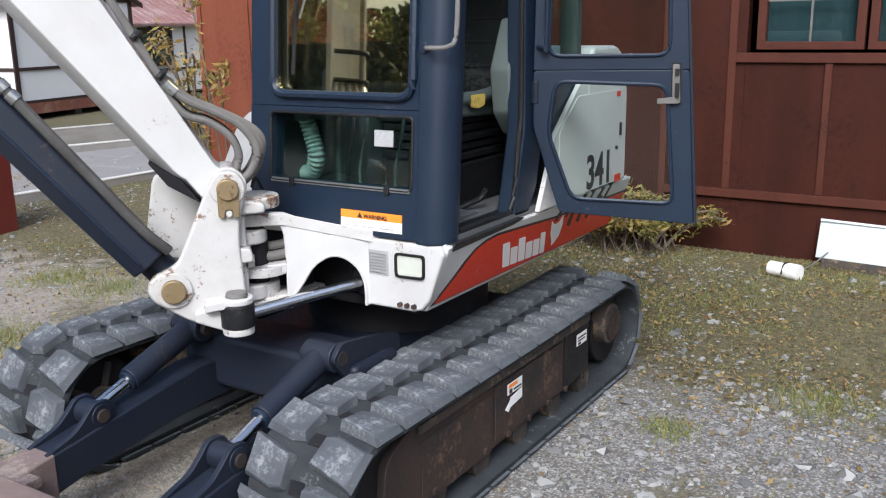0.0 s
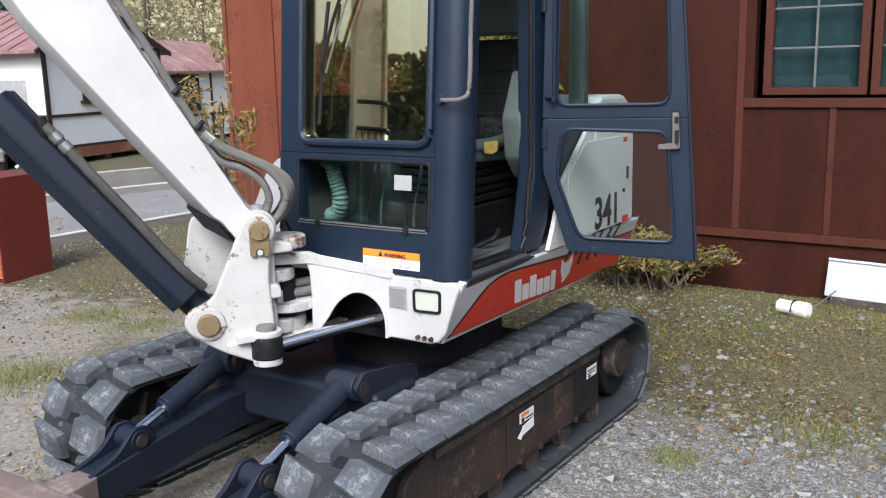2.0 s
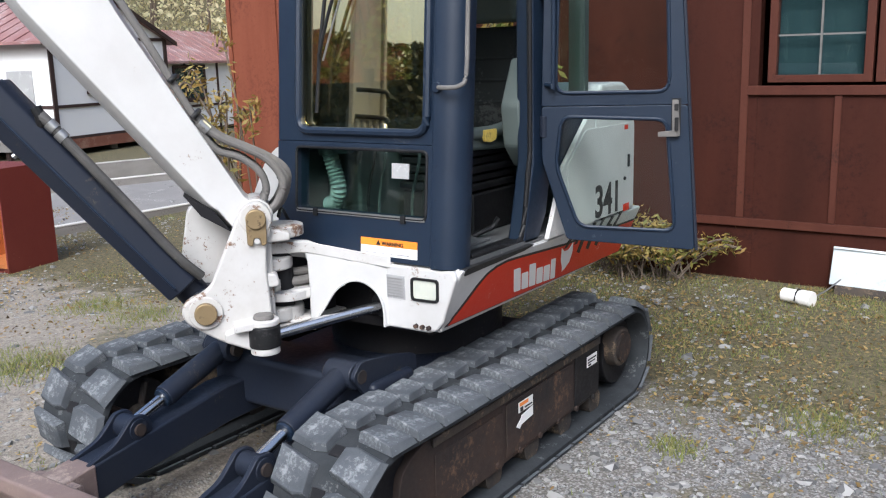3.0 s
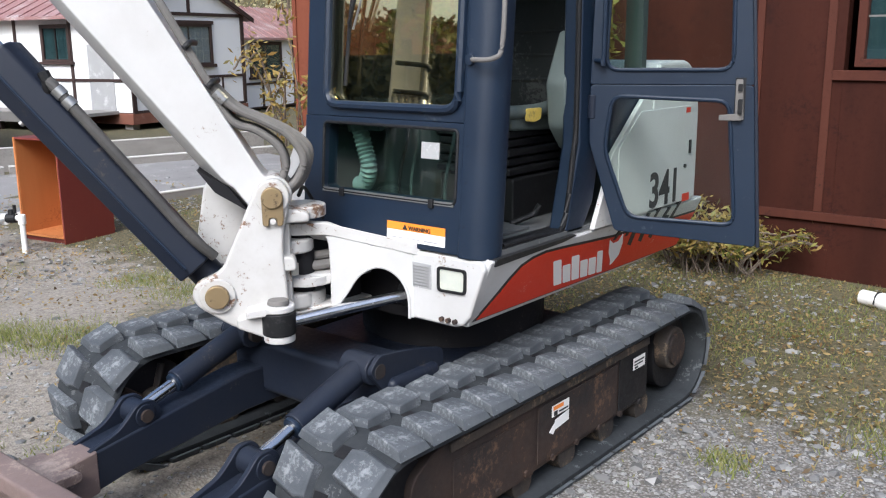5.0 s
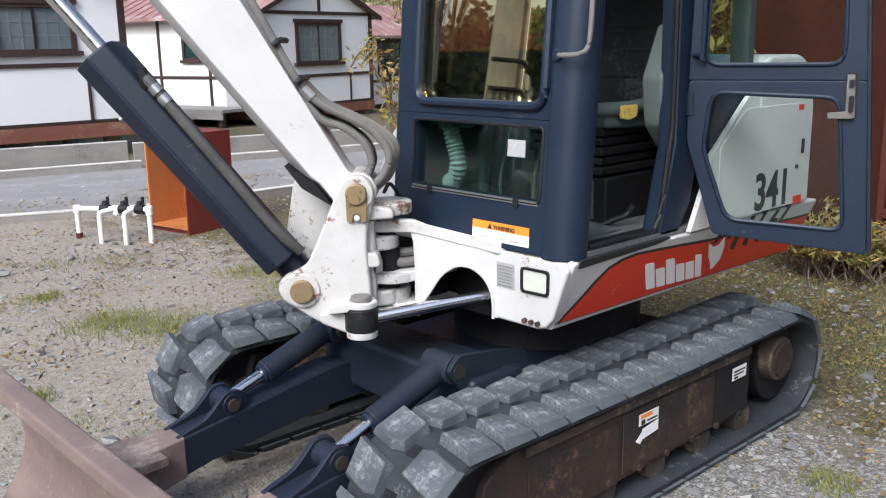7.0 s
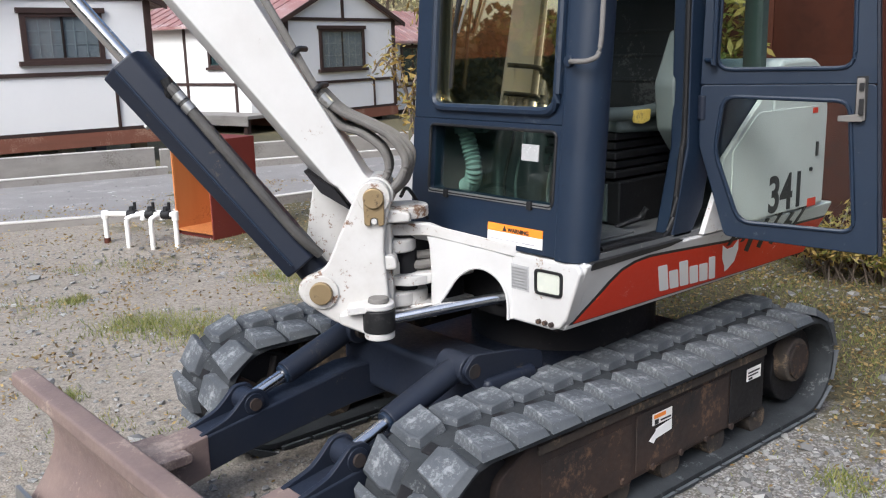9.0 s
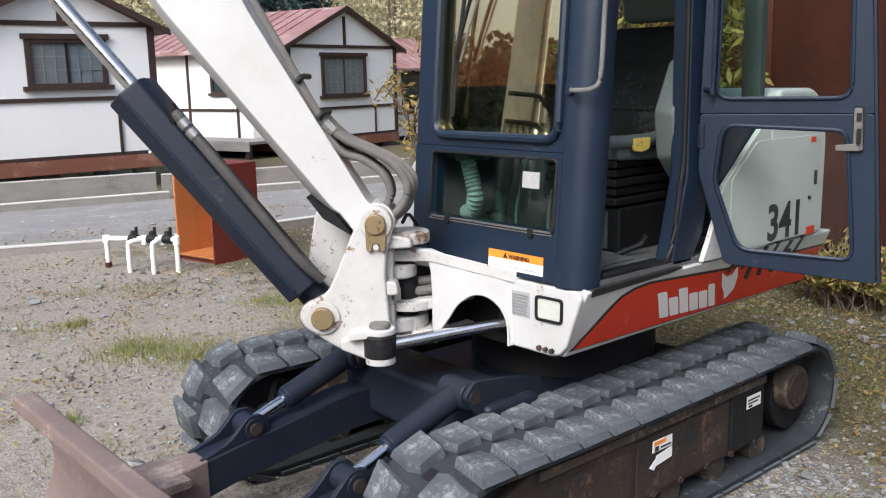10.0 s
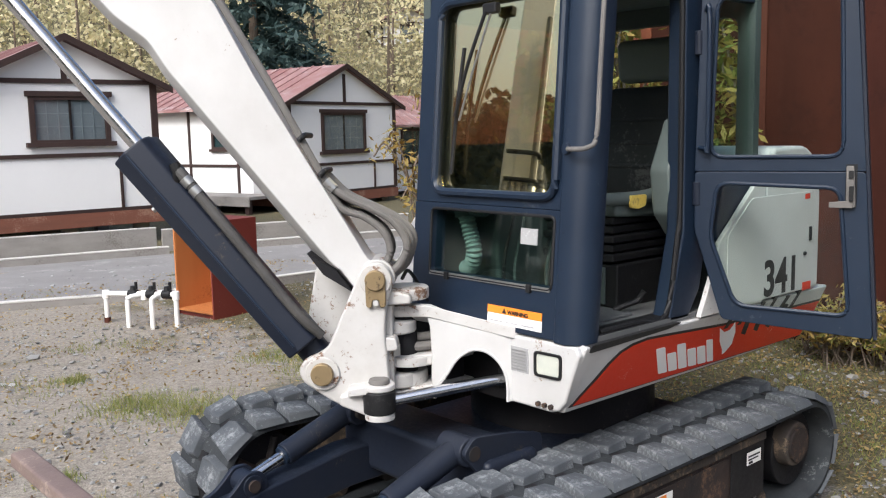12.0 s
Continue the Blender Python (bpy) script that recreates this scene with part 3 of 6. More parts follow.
cabin(pose(-13.09, 2.22, 0, 0, 0, -2), 1.54, 2.84, 3.56, 0.63, 1.62, 2.88, (-0.61, 0.73, 1.80, 2.66), 5.0, 0.30, "white half-timbered cabin with dark trim and red roof on beams", 0.18)
def side_window(c, y, out, x0, x1, z0, z1):
    """A window in a cabin's long side, standing at y and facing out (+1 or -1)."""
    def at(a, b, d):
        return (a, y + out * d, b)
    w = part("window", prismm([(x0, z0), (x0, z1), (x1, z1), (x1, z0)], at, 0.0, 0.05, hole=[(x0 + 0.09, z0 + 0.09), (x0 + 0.09, z1 - 0.09), (x1 - 0.09, z1 - 0.09), (x1 - 0.09, z0 + 0.09)]), timber, c, "dark brown framed window", 0.006)
    part("blind", prismm([(x0 + 0.08, z0 + 0.08), (x0 + 0.08, z1 - 0.08), (x1 - 0.08, z1 - 0.08), (x1 - 0.08, z0 + 0.08)], at, 0.0, 0.006), curtain, w, "dim curtain")
    xm = (x0 + x1) / 2
    part("sash_post", prismm([(xm - 0.02, z0 + 0.09), (xm - 0.02, z1 - 0.09), (xm + 0.02, z1 - 0.09), (xm + 0.02, z0 + 0.09)], at, 0.006, 0.03), timber, w)
    part("sill", prismm([(x0 - 0.07, z0 - 0.03), (x0 - 0.07, z0 + 0.04), (x1 + 0.07, z0 + 0.04), (x1 + 0.07, z0 - 0.03)], at, 0.0, 0.08), timber, w, "", 0.006)
    g = part("pane", prismm([(x0 + 0.085, z0 + 0.085), (x0 + 0.085, z1 - 0.085), (x1 - 0.085, z1 - 0.085), (x1 - 0.085, z0 + 0.085)], at, 0.034, 0.038), house_glass, w, smooth=0)
    g.visible_shadow = False

second = cabin(pose(-16.58, 10.46, 0, 0, 0, 14), 2.05, 2.66, 3.56, 0.40, 1.13, 2.66, (-0.92, 0.80, 1.40, 2.46), 5.5, 0.36, "white half-timbered cabin behind the garden with faded roof", 0.12)
side_window(second, -2.05, -1, -2.75, -1.80, 1.52, 2.42)
part("side_door", boxm(-1.30, -0.55, -2.075, -2.051, 0.44, 1.95), label_grey, second, "pale side door", 0.006)
deck = part("porch_deck", boxm(-5.0, -0.45, -3.0, -2.08, 0.36, 0.44), grey_board, second, "dark weathered porch deck", 0.008)
part("deck_fascia", boxm(-5.0, -0.45, -3.03, -3.001, 0.20, 0.43), grey_board, deck, "", 0.004)
for px in (-4.8, -3.4, -2.0, -0.6):
    part("deck_post", boxm(px - 0.06, px + 0.06, -2.97, -2.85, 0.0, 0.36), timber, deck)
third = cabin(pose(-19.93, 12.51, 0, 0, 0, -76), 1.6, 2.14, 2.98, 0.12, 0.80, 2.10, (-0.5, 0.5, 1.0, 1.8), 5.0, 0.22, "low white cabin with crinkled pinkish roof behind its neighbour", 0.2)
side_window(third, 1.6, 1, -2.64, -1.06, 0.95, 2.0)
hill_at = pose(-34.6, 27.4, float(height(np.array(-34.6), np.array(27.4))) - 1.0, 0, 0, -20)
cabin(hill_at, 1.5, 2.0, 2.7, 0.5, 1.2, 2.0, (-0.5, 0.5, 1.3, 1.9), 4.0, 0.4, "small white hut standing on the wooded slope")

# ---- loose things in the yard ----
def cabinet():
    e = thing("wooden_cabinet", "open red-brown wooden cabinet with bare orange inside", "cabinet", at=pose(-6.2, 0.89, 0, 0, 0, 11))
    w, d, h, t = 0.62, 0.62, 1.03, 0.02
    for nm, b in (("side_panel", (0, t, 0, d, 0, h)), ("side_panel", (w - t, w, 0, d, 0, h)), ("top", (t, w - t, 0, d, h - t, h)), ("back_panel", (t, w - t, d - t, d, 0.06, h - t))):
        o = part(nm, boxm(*b), cab_red if nm != "back_panel" else cab_wood, e, "", 0.002)
    part("inner_side", boxm(t + 0.001, t + 0.006, 0.004, d - t, 0.06, h - t), cab_wood, e, "orange varnished lining")
    part("inner_side", boxm(w - t - 0.006, w - t - 0.001, 0.004, d - t, 0.06, h - t), cab_wood, e)
    part("bottom_shelf", boxm(t, w - t, 0.0, d - t, 0.05, 0.07), cab_wood, e, "", 0.002)
    part("plinth", boxm(t, w - t, 0.03, 0.05, 0.0, 0.05), cab_red, e)
    part("front_edge", boxm(0, 0.022, -0.003, 0.0, 0, h), cab_wood, e)
cabinet()

def manifold():
    e = thing("pvc_manifold", "white plastic irrigation manifold with three black valves", "irrigation manifold")
    a, b = Vector((-6.31, 0.17, 0.31)), Vector((-5.58, 0.60, 0.33))
    part("header_pipe", tubem([a, a.lerp(b, 0.5), b], 0.027, seg=12, n=2), pvc_mat, e)
    part("leg", tubem([(-6.31, 0.17, -0.05), (-6.31, 0.17, 0.25), tuple(a)], 0.026, seg=12, n=4), pvc_mat, e)
    part("elbow", rodm((-6.31, 0.17, 0.26), (-6.31, 0.17, 0.345), 0.037, seg=14), pvc_mat, e, "", 0.008)
    part("foot_cap", rodm((-6.31, 0.17, -0.02), (-6.31, 0.17, 0.06), 0.034, seg=14), shed_trim, e, "faded red base fitting")
    for f, q in ((0.55, (-0.03, -0.16)), (0.80, (0.03, -0.12)), (1.0, (0, 0))):
        p = a.lerp(b, f)
        part("leg", tubem([(p.x + q[0], p.y + q[1], -0.05), (p.x + q[0], p.y + q[1], 0.24), (p.x + q[0] * 0.9, p.y + q[1] * 0.9, 0.30), tuple(p)], 0.026, seg=12, n=5), pvc_mat, e)
        part("elbow", rodm(p - Vector((0, 0, 0.06)), p + Vector((0, 0, 0.035)), 0.036, seg=14), pvc_mat, e, "", 0.008)
    for f in (0.40, 0.66, 0.88):
        p = a.lerp(b, f)
        v = part("valve", rodm(p - (b - a).normalized() * 0.05, p + (b - a).normalized() * 0.05, 0.046, seg=16), black_plastic, e, "black plastic valve", 0.008)
        part("bonnet", rodm(p, p + Vector((0, 0, 0.085)), 0.040, 0.026, seg=14), black_plastic, v, "", 0.006)
        part("solenoid", rodm(p + Vector((0.03, 0.02, 0.05)), p + Vector((0.03, 0.02, 0.125)), 0.016, seg=10), black_plastic, v)
manifold()

pipe = thing("drain_pipe", "short white plastic drain pipe piece lying on grass", "pipe", at=pose(1.18, 3.50, 0.056, 0, 0, -18))
part("pipe_body", rodm((-0.10, 0, 0), (0.06, 0, 0), 0.055, seg=20), pvc_mat, pipe, "", 0.004)
part("socket", rodm((0.05, 0, 0.0), (0.15, 0.0, 0.0), 0.064, seg=20), pvc_mat, pipe, "", 0.006)
# black disc on the solid end paints the shade inside the pipe
part("bore_shade", rodm((-0.101, 0, 0), (-0.09, 0, 0), 0.045, seg=18), grease_shade, pipe)
part("strap", tubem([(0.03, -0.06, -0.02), (0.03, -0.03, 0.05), (0.03, 0.03, 0.05), (0.03, 0.06, -0.02)], 0.007, seg=6), black_plastic, pipe)
sheet = thing("metal_sheet", "pale galvanised metal sheet leaning on the shed", "metal sheet", at=pose(1.34, 3.93, 0.08, -14, 2.0, 2))
part("sheet", boxm(0, 0.95, 0, 0.012, 0.0, 0.31), tin, sheet, "", 0.003)
part("fold", boxm(0, 0.95, -0.02, 0.0, 0.29, 0.31), tin, sheet, "", 0.003)
part("rest_block", boxm(0.05, 0.9, -0.02, 0.10, -0.08, 0.0), dirt_steel, sheet)
wire = part("bent_wire", tubem([(1.30, 3.46, 0.06), (1.38, 3.6, 0.10), (1.46, 3.75, 0.17)], 0.006, seg=6), steel)
tagged(wire, "thin bent wire beside the pipe", "wire")

# ---- plants ----
def shrub(x, y, z0, hgt, spread, stems, leaves, size, mat, label, name="shrub", droop=0.0, seed=1, bare=0.25):
    r = np.random.default_rng(seed)
    e = thing(name, label, "shrub" if name == "shrub" else "tree", at=pose(x, y, z0))
    bm = bmesh.new()
    cents = []
    for k in range(stems):
        a = r.uniform(0, 2 * np.pi)
        b0 = np.array([r.normal() * spread * 0.18, r.normal() * spread * 0.18, 0])
        tip = np.array([np.cos(a) * spread * r.uniform(0.3, 1), np.sin(a) * spread * r.uniform(0.3, 1), hgt * r.uniform(0.55, 1.0)])
        mid = (b0 + tip) / 2 + np.array([0, 0, hgt * 0.12])
        end = tip + np.array([np.cos(a) * spread * 0.3, np.sin(a) * spread * 0.3, -droop * hgt])
        pts = glide([tuple(b0), tuple(mid), tuple(tip), tuple(end)], 5)
        tube(bm, pts, 0.006 + 0.004 * hgt / 2, 5)
        P = np.array([tuple(p) for p in pts])
        n = leaves // stems
        i = (len(P) - 1) * np.clip(bare + (1 - bare) * r.uniform(0, 1, n), 0, 0.999)
        lo = i.astype(int)
        q = P[lo] + (P[lo + 1] - P[lo]) * (i - lo)[:, None]
        cents.append(q + r.normal(size=(n, 3)) * size * 1.1)
    part("branchwork", bm, bark, e)
    quads("leaves", leaf_faces(np.concatenate(cents), size, 0.2, 0.33), mat, e)
    return e

shrub(-0.35, 3.75, 0, 0.55, 0.60, 34, 2000, 0.034, leaf_gold, "low shrub with yellowing leaves beside the shed", seed=3)
shrub(0.05, 3.85, 0, 0.46, 0.50, 30, 1500, 0.032, leaf_green, "low shrub with yellowing leaves beside the shed", seed=4)
shrub(-4.45, 3.0, 0, 2.3, 0.50, 9, 480, 0.05, leaf_gold, "tall slender shrub with yellow autumn leaves", seed=5, droop=0.05)
shrub(-1.5, 2.7, 0, 3.1, 0.70, 14, 3600, 0.06, leaf_green, "willow-like shrub with narrow hanging leaves behind the cab", seed=6, droop=0.22, bare=0.45)
shrub(-2.3, 3.2, 0, 3.3, 0.7, 14, 2200, 0.06, leaf_green, "willow-like shrub with narrow hanging leaves behind the cab", seed=8, droop=0.3, bare=0.6)

def spruce(x, y, hgt, label):
    z0 = float(height(np.array(x), np.array(y)))
    e = thing("spruce_tree", label, "tree", at=pose(x, y, z0))
    part("trunk", rodm((0, 0, 0), (0, 0, hgt), 0.22, 0.02, seg=10), bark, e)
    r = np.random.default_rng(21)
    c = []
    for k in range(420):
        f = r.uniform(0.04, 1) ** 0.8
        z = hgt * (0.08 + 0.92 * (1 - f))
        ln = 0.30 * hgt * f * r.uniform(0.75, 1.05)
        a = r.uniform(0, 2 * np.pi)
        s = np.linspace(0.25, 1, 22)
        p = np.stack([np.cos(a) * ln * s, np.sin(a) * ln * s, z - 0.28 * ln * s ** 1.5], 1)
        c.append(np.repeat(p, 2, 0) + r.normal(size=(44, 3)) * [0.11, 0.11, 0.06])
    quads("needle_sprays", leaf_faces(np.concatenate(c), 0.17, 0.4, 0.3), needle, e)
spruce(-22.5, 11.3, 12.5, "blue-green spruce tree behind the cabins")

# wooded slopes: thin autumn trees in one joined mass
def woods():
    r = np.random.default_rng(33)
    leaves, trunks = [], bmesh.new()
    n = 0
    while n < 430:
        a = r.uniform(np.radians(100), np.radians(262))
        d = 26 + 62 * r.uniform(0, 1) ** 1.3
        x, y = -2 + d * np.cos(a), d * np.sin(a)
        if y < -6:
            n += 1
            continue
        if abs(x + 13) < 6 and -1 < y < 18:
            continue
        off = (x - 3.0) * 0.634 + (y + 3.3) * 0.773
        along = -(x - 3.0) * 0.773 + (y + 3.3) * 0.634
        if abs(off) < 0.8 and 30 < along < 52:
            n += 1
            continue
        z = float(height(np.array(x), np.array(y)))
        h = r.uniform(5, 10)
        k = int(900 if d < 45 else 480)
        rod(trunks, (x, y, z - 0.3), (x + r.normal() * 0.3, y + r.normal() * 0.3, z + h), 0.10, 0.02, seg=5)
        f = r.uniform(0.12, 1.05, k)
        rr = 1.7 * np.sqrt(np.clip(np.sin(np.clip(f, 0, 1) * np.pi * 0.9 + 0.2), 0.05, 1)) * r.uniform(0.2, 1, k)
        t = r.uniform(0, 2 * np.pi, k)
        leaves.append(np.stack([x + rr * np.cos(t), y + rr * np.sin(t), z + h * f], 1))
        n += 1
    C = np.concatenate(leaves)
    quads_ob = quads("woods", leaf_faces(C, 0.100, 0.1, 0.6), leaf_wood_haze)
    tagged(quads_ob, "yellow autumn woods covering the slope, paled by haze in the colour", "woods", kind="stuff")
    t = part("woods_trunks", trunks, bark)
    tagged(t, "thin pale tree trunks on the wooded slope", "trunks", kind="stuff")
woods()

def ridge():
    r = np.random.default_rng(51)
    leaves, trunks = [], bmesh.new()
    for k in range(330):
        deg = r.uniform(-176, -12)
        near = deg > -112
        a, d = np.radians(deg), r.uniform(36, 52) if near else r.uniform(46, 66)
        x, y = d * np.cos(a), d * np.sin(a)
        z = float(height(np.array(x), np.array(y)))
        h = r.uniform(7.0, 11.0) if near else r.uniform(5.2, 8.0)
        rod(trunks, (x, y, z - 0.3), (x, y, z + h * 0.9), 0.13, 0.03, seg=5)
        f = r.uniform(0.03, 1.0, 420)
        rr = 2.3 * np.sqrt(np.clip(np.sin(f * np.pi * 0.92 + 0.15), 0.04, 1)) * r.uniform(0.2, 1, 420)
        t = r.uniform(0, 2 * np.pi, 420)
        leaves.append(np.stack([x + rr * np.cos(t), y + rr * np.sin(t), z + h * f], 1))
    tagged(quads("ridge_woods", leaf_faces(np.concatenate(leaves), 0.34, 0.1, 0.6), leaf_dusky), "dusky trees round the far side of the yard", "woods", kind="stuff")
    tagged(part("ridge_trunks", trunks, bark), "dark tree trunks round the far side of the yard", "trunks", kind="stuff")
ridge()

# ---- the excavator ----
digger = thing("excavator", "white and navy compact tracked excavator with its cab door open", "excavator")

# undercarriage: two rubber tracks
Y_FRONT, Y_REAR, Z_WHEEL, R_BELT = -1.24, 0.93, 0.283, 0.247
RUN = Y_REAR - Y_FRONT
LOOP = 2 * RUN + 2 * math.pi * R_BELT

def on_loop(s, r=R_BELT):
    """Place and outward angle at the length s along the belt, r from the wheel's centre."""
    s = s % LOOP
    if s < RUN:
        return Y_FRONT + s, Z_WHEEL + r - 0.012 * math.sin(math.pi * s / RUN), math.pi / 2
    s -= RUN
    if s < math.pi * R_BELT:
        a = math.pi / 2 - s / R_BELT
        return Y_REAR + r * math.cos(a), Z_WHEEL + r * math.sin(a), a
    s -= math.pi * R_BELT
    if s < RUN:
        return Y_REAR - s, Z_WHEEL - r, -math.pi / 2
    a = -math.pi / 2 - (s - RUN) / R_BELT
    return Y_FRONT + r * math.cos(a), Z_WHEEL + r * math.sin(a), a

def lug_mesh():
    """One tread block: a skewed, tapered bar with a stepped end."""
    bm = bmesh.new()
    foot = [(0.040, -0.062), (0.085, -0.070), (0.234, -0.106), (0.234, 0.050), (0.095, 0.078), (0.040, 0.064)]
    head = [(0.046, -0.058), (0.088, -0.066), (0.218, -0.099), (0.220, 0.038), (0.096, 0.066), (0.046, 0.055)]
    tall = (0.036, 0.040, 0.030, 0.022, 0.027, 0.026)
    A = [bm.verts.new((x, y, -0.004)) for x, y in foot]
    B = [bm.verts.new((x, y, tall[i])) for i, (x, y) in enumerate(head)]
    C = [bm.verts.new((0.12 + (x - 0.12) * 0.94, (y + 0.02) * 0.92 - 0.02, tall[i] + 0.004)) for i, (x, y) in enumerate(head)]
    for i in range(6):
        j = (i + 1) % 6
        bm.faces.new((A[i], A[j], B[j], B[i]))
        bm.faces.new((B[i], B[j], C[j], C[i]))
    bm.faces.new(C)
    bm.faces.new(A)
    bmesh.ops.recalc_face_normals(bm, faces=bm.faces)
    me = bpy.data.meshes.new("tread_lug")
    bm.to_mesh(me)
    bm.free()
    me.materials.append(rubber)
    return me

LUG = lug_mesh()
N_LUG = 34
# flat black block painting the shade of a drive slot
_slot = boxm(-0.030, 0.030, -0.026, 0.026, -0.01, 0.003)
SLOT = bpy.data.meshes.new("drive_slot_shade")
_slot.to_mesh(SLOT)
_slot.free()
SLOT.materials.append(grease_shade)

def track(side):
    xc = 0.68 if side > 0 else -0.80
    k0 = 0.0 if side > 0 else -0.12
    belt_lift = 0.0 if side > 0 else 0.045
    bm = bmesh.new()
    prof = [(-0.22, 0.0), (-0.215, 0.012), (0.215, 0.012), (0.22, 0.0), (0.22, -0.016), (0.20, -0.026), (-0.20, -0.026), (-0.22, -0.016)]
    rings = []
    n = 132
    for i in range(n):
        s = LOOP * i / n
        ring = []
        for px, pr in prof:
            y, z, a = on_loop(s, R_BELT + pr)
            ring.append(bm.verts.new((xc + px, y, z)))
        rings.append(ring)
    for i in range(n):
        a, b = rings[i], rings[(i + 1) % n]
        for k in range(len(prof)):
            l = (k + 1) % len(prof)
            bm.faces.new((a[k], a[l], b[l], b[k]))
    belt = part("rubber_track", bm, belt_shade, digger, "dusty grey rubber crawler track with chunky lugs")
    for i in range(N_LUG):
        for half in (0, 1):
            s = LOOP * (i + 0.5 * half + 0.13) / N_LUG
            y, z, a = on_loop(s, R_BELT + 0.012)
            turn = Matrix.Rotation(a - math.pi / 2, 4, "X")
            m = Matrix.Translation((xc, y, z)) @ turn
            if half:
                m = m @ Matrix.Rotation(math.pi, 4, "Z")
            ob = new("tread_lug", LUG)
            ob.parent = belt
            ob.matrix_basis = m
    for i in range(N_LUG):
        s = LOOP * (i + 0.38) / N_LUG
        y, z, a = on_loop(s, R_BELT + 0.012)
        ob = new("drive_slot_shade", SLOT)
        ob.parent = belt
        ob.matrix_basis = Matrix.Translation((xc, y, z)) @ Matrix.Rotation(a - math.pi / 2, 4, "X")
    # track frame with its side plate
    xo = 0.855 * side + k0
    xi = 0.80 * side + k0
    lo, hi = min(xo, xi), max(xo, xi)
    fr = bmesh.new()
    prism(fr, round_poly([(-1.22, 0.23), (-1.10, 0.13), (0.57, 0.16), (0.57, 0.495), (-1.06, 0.478), (-1.20, 0.40)], 0.05), lambda a, b, d: (d, a, b), lo, hi)
    frame_ob = part("track_frame", fr, rust, digger, "rust-brown steel track frame", 0.006)
    xs = 0.857 * side + k0
    def plate(name, y0, y1, z0, z1, mat, proud=0.005, lab=""):
        a, b = sorted((xs, xs + proud * side))
        return part(name, boxm(a, b, y0, y1, z0, z1), mat, frame_ob, lab, 0.003)
    plate("cover_plate", -0.42, 0.25, 0.17, 0.42, rust, 0.006)
    plate("cover_plate", 0.27, 0.55, 0.18, 0.455, grease_shade, 0.008)
    plate("cover_plate", -0.98, -0.45, 0.14, 0.40, rust, 0.004)
    plate("top_rail", -1.0, 0.56, 0.440, 0.478, dirt_steel, 0.012)
    for y in np.linspace(-0.9, 0.48, 8):
        part("bolt", rodm((xs, y, 0.165), (xs + 0.014 * side, y, 0.165), 0.016, seg=6), rust, frame_ob)
    inner = bmesh.new()
    box(inner, min(0.50 * side, 0.80 * side) + k0, max(0.50 * side, 0.80 * side) + k0, -0.98, 0.66, 0.13, 0.45)
    part("frame_beam", inner, dirt_steel, frame_ob, "muddy inner beam", 0.02)
    for y in np.linspace(-0.85, 0.55, 5):
        part("roller", rodm((0.52 * side + k0, y, 0.115), (0.84 * side + k0, y, 0.115), 0.07), dirt_steel, frame_ob)
    spr = bmesh.new()
    x0, x1 = 0.60 * side + k0, 0.80 * side + k0
    rod(spr, (x0, Y_REAR, Z_WHEEL), (x1, Y_REAR, Z_WHEEL), 0.19, seg=32)
    sprocket = part("drive_sprocket", spr, grease_shade, digger, "black greasy drive sprocket", 0.008)
    part("hub", rodm((x1 - 0.02 * side, Y_REAR - 0.06, Z_WHEEL + 0.05), (0.862 * side + k0, Y_REAR - 0.06, Z_WHEEL + 0.05), 0.115, 0.11, seg=32), dirt_steel, sprocket, "", 0.01)
    part("hub_cap", rodm((0.862 * side + k0, Y_REAR - 0.06, Z_WHEEL + 0.05), (0.876 * side + k0, Y_REAR - 0.06, Z_WHEEL + 0.05), 0.086, seg=28), rust, sprocket)
    idl = bmesh.new()
    for a, b, r in ((0.54, 0.60, 0.20), (0.60, 0.76, 0.15), (0.76, 0.82, 0.20)):
        rod(idl, (a * side + k0, Y_FRONT, Z_WHEEL), (b * side + k0, Y_FRONT, Z_WHEEL), r, seg=32)
    idler = part("front_idler", idl, grease_shade, digger, "dark muddy front idler wheel", 0.006)
    part("axle_cap", rodm((0.50 * side + k0, Y_FRONT, Z_WHEEL), (0.545 * side + k0, Y_FRONT, Z_WHEEL), 0.075, seg=20), dirt_steel, idler)
    for k in range(5):
        ang = k * 2 * math.pi / 5
        part("spoke", rodm((0.535 * side + k0, Y_FRONT + 0.06 * math.cos(ang), Z_WHEEL + 0.06 * math.sin(ang)),
                           (0.535 * side + k0, Y_FRONT + 0.18 * math.cos(ang), Z_WHEEL + 0.18 * math.sin(ang)), 0.018, seg=8), rust, idler)
    for o in (belt, frame_ob, sprocket, idler):
        o.location.z += belt_lift
    return frame_ob

left_frame = track(1)
track(-1)

def sticker(parent, name, rows, x, label):
    """A small label on the track frame: rows of y0, y1, z0, z1, material."""
    for i, (y0, y1, z0, z1, mt) in enumerate(rows):
        part(name, boxm(x, x + 0.0015 + 0.001 * i, y0, y1, z0, z1), mt, parent, label)

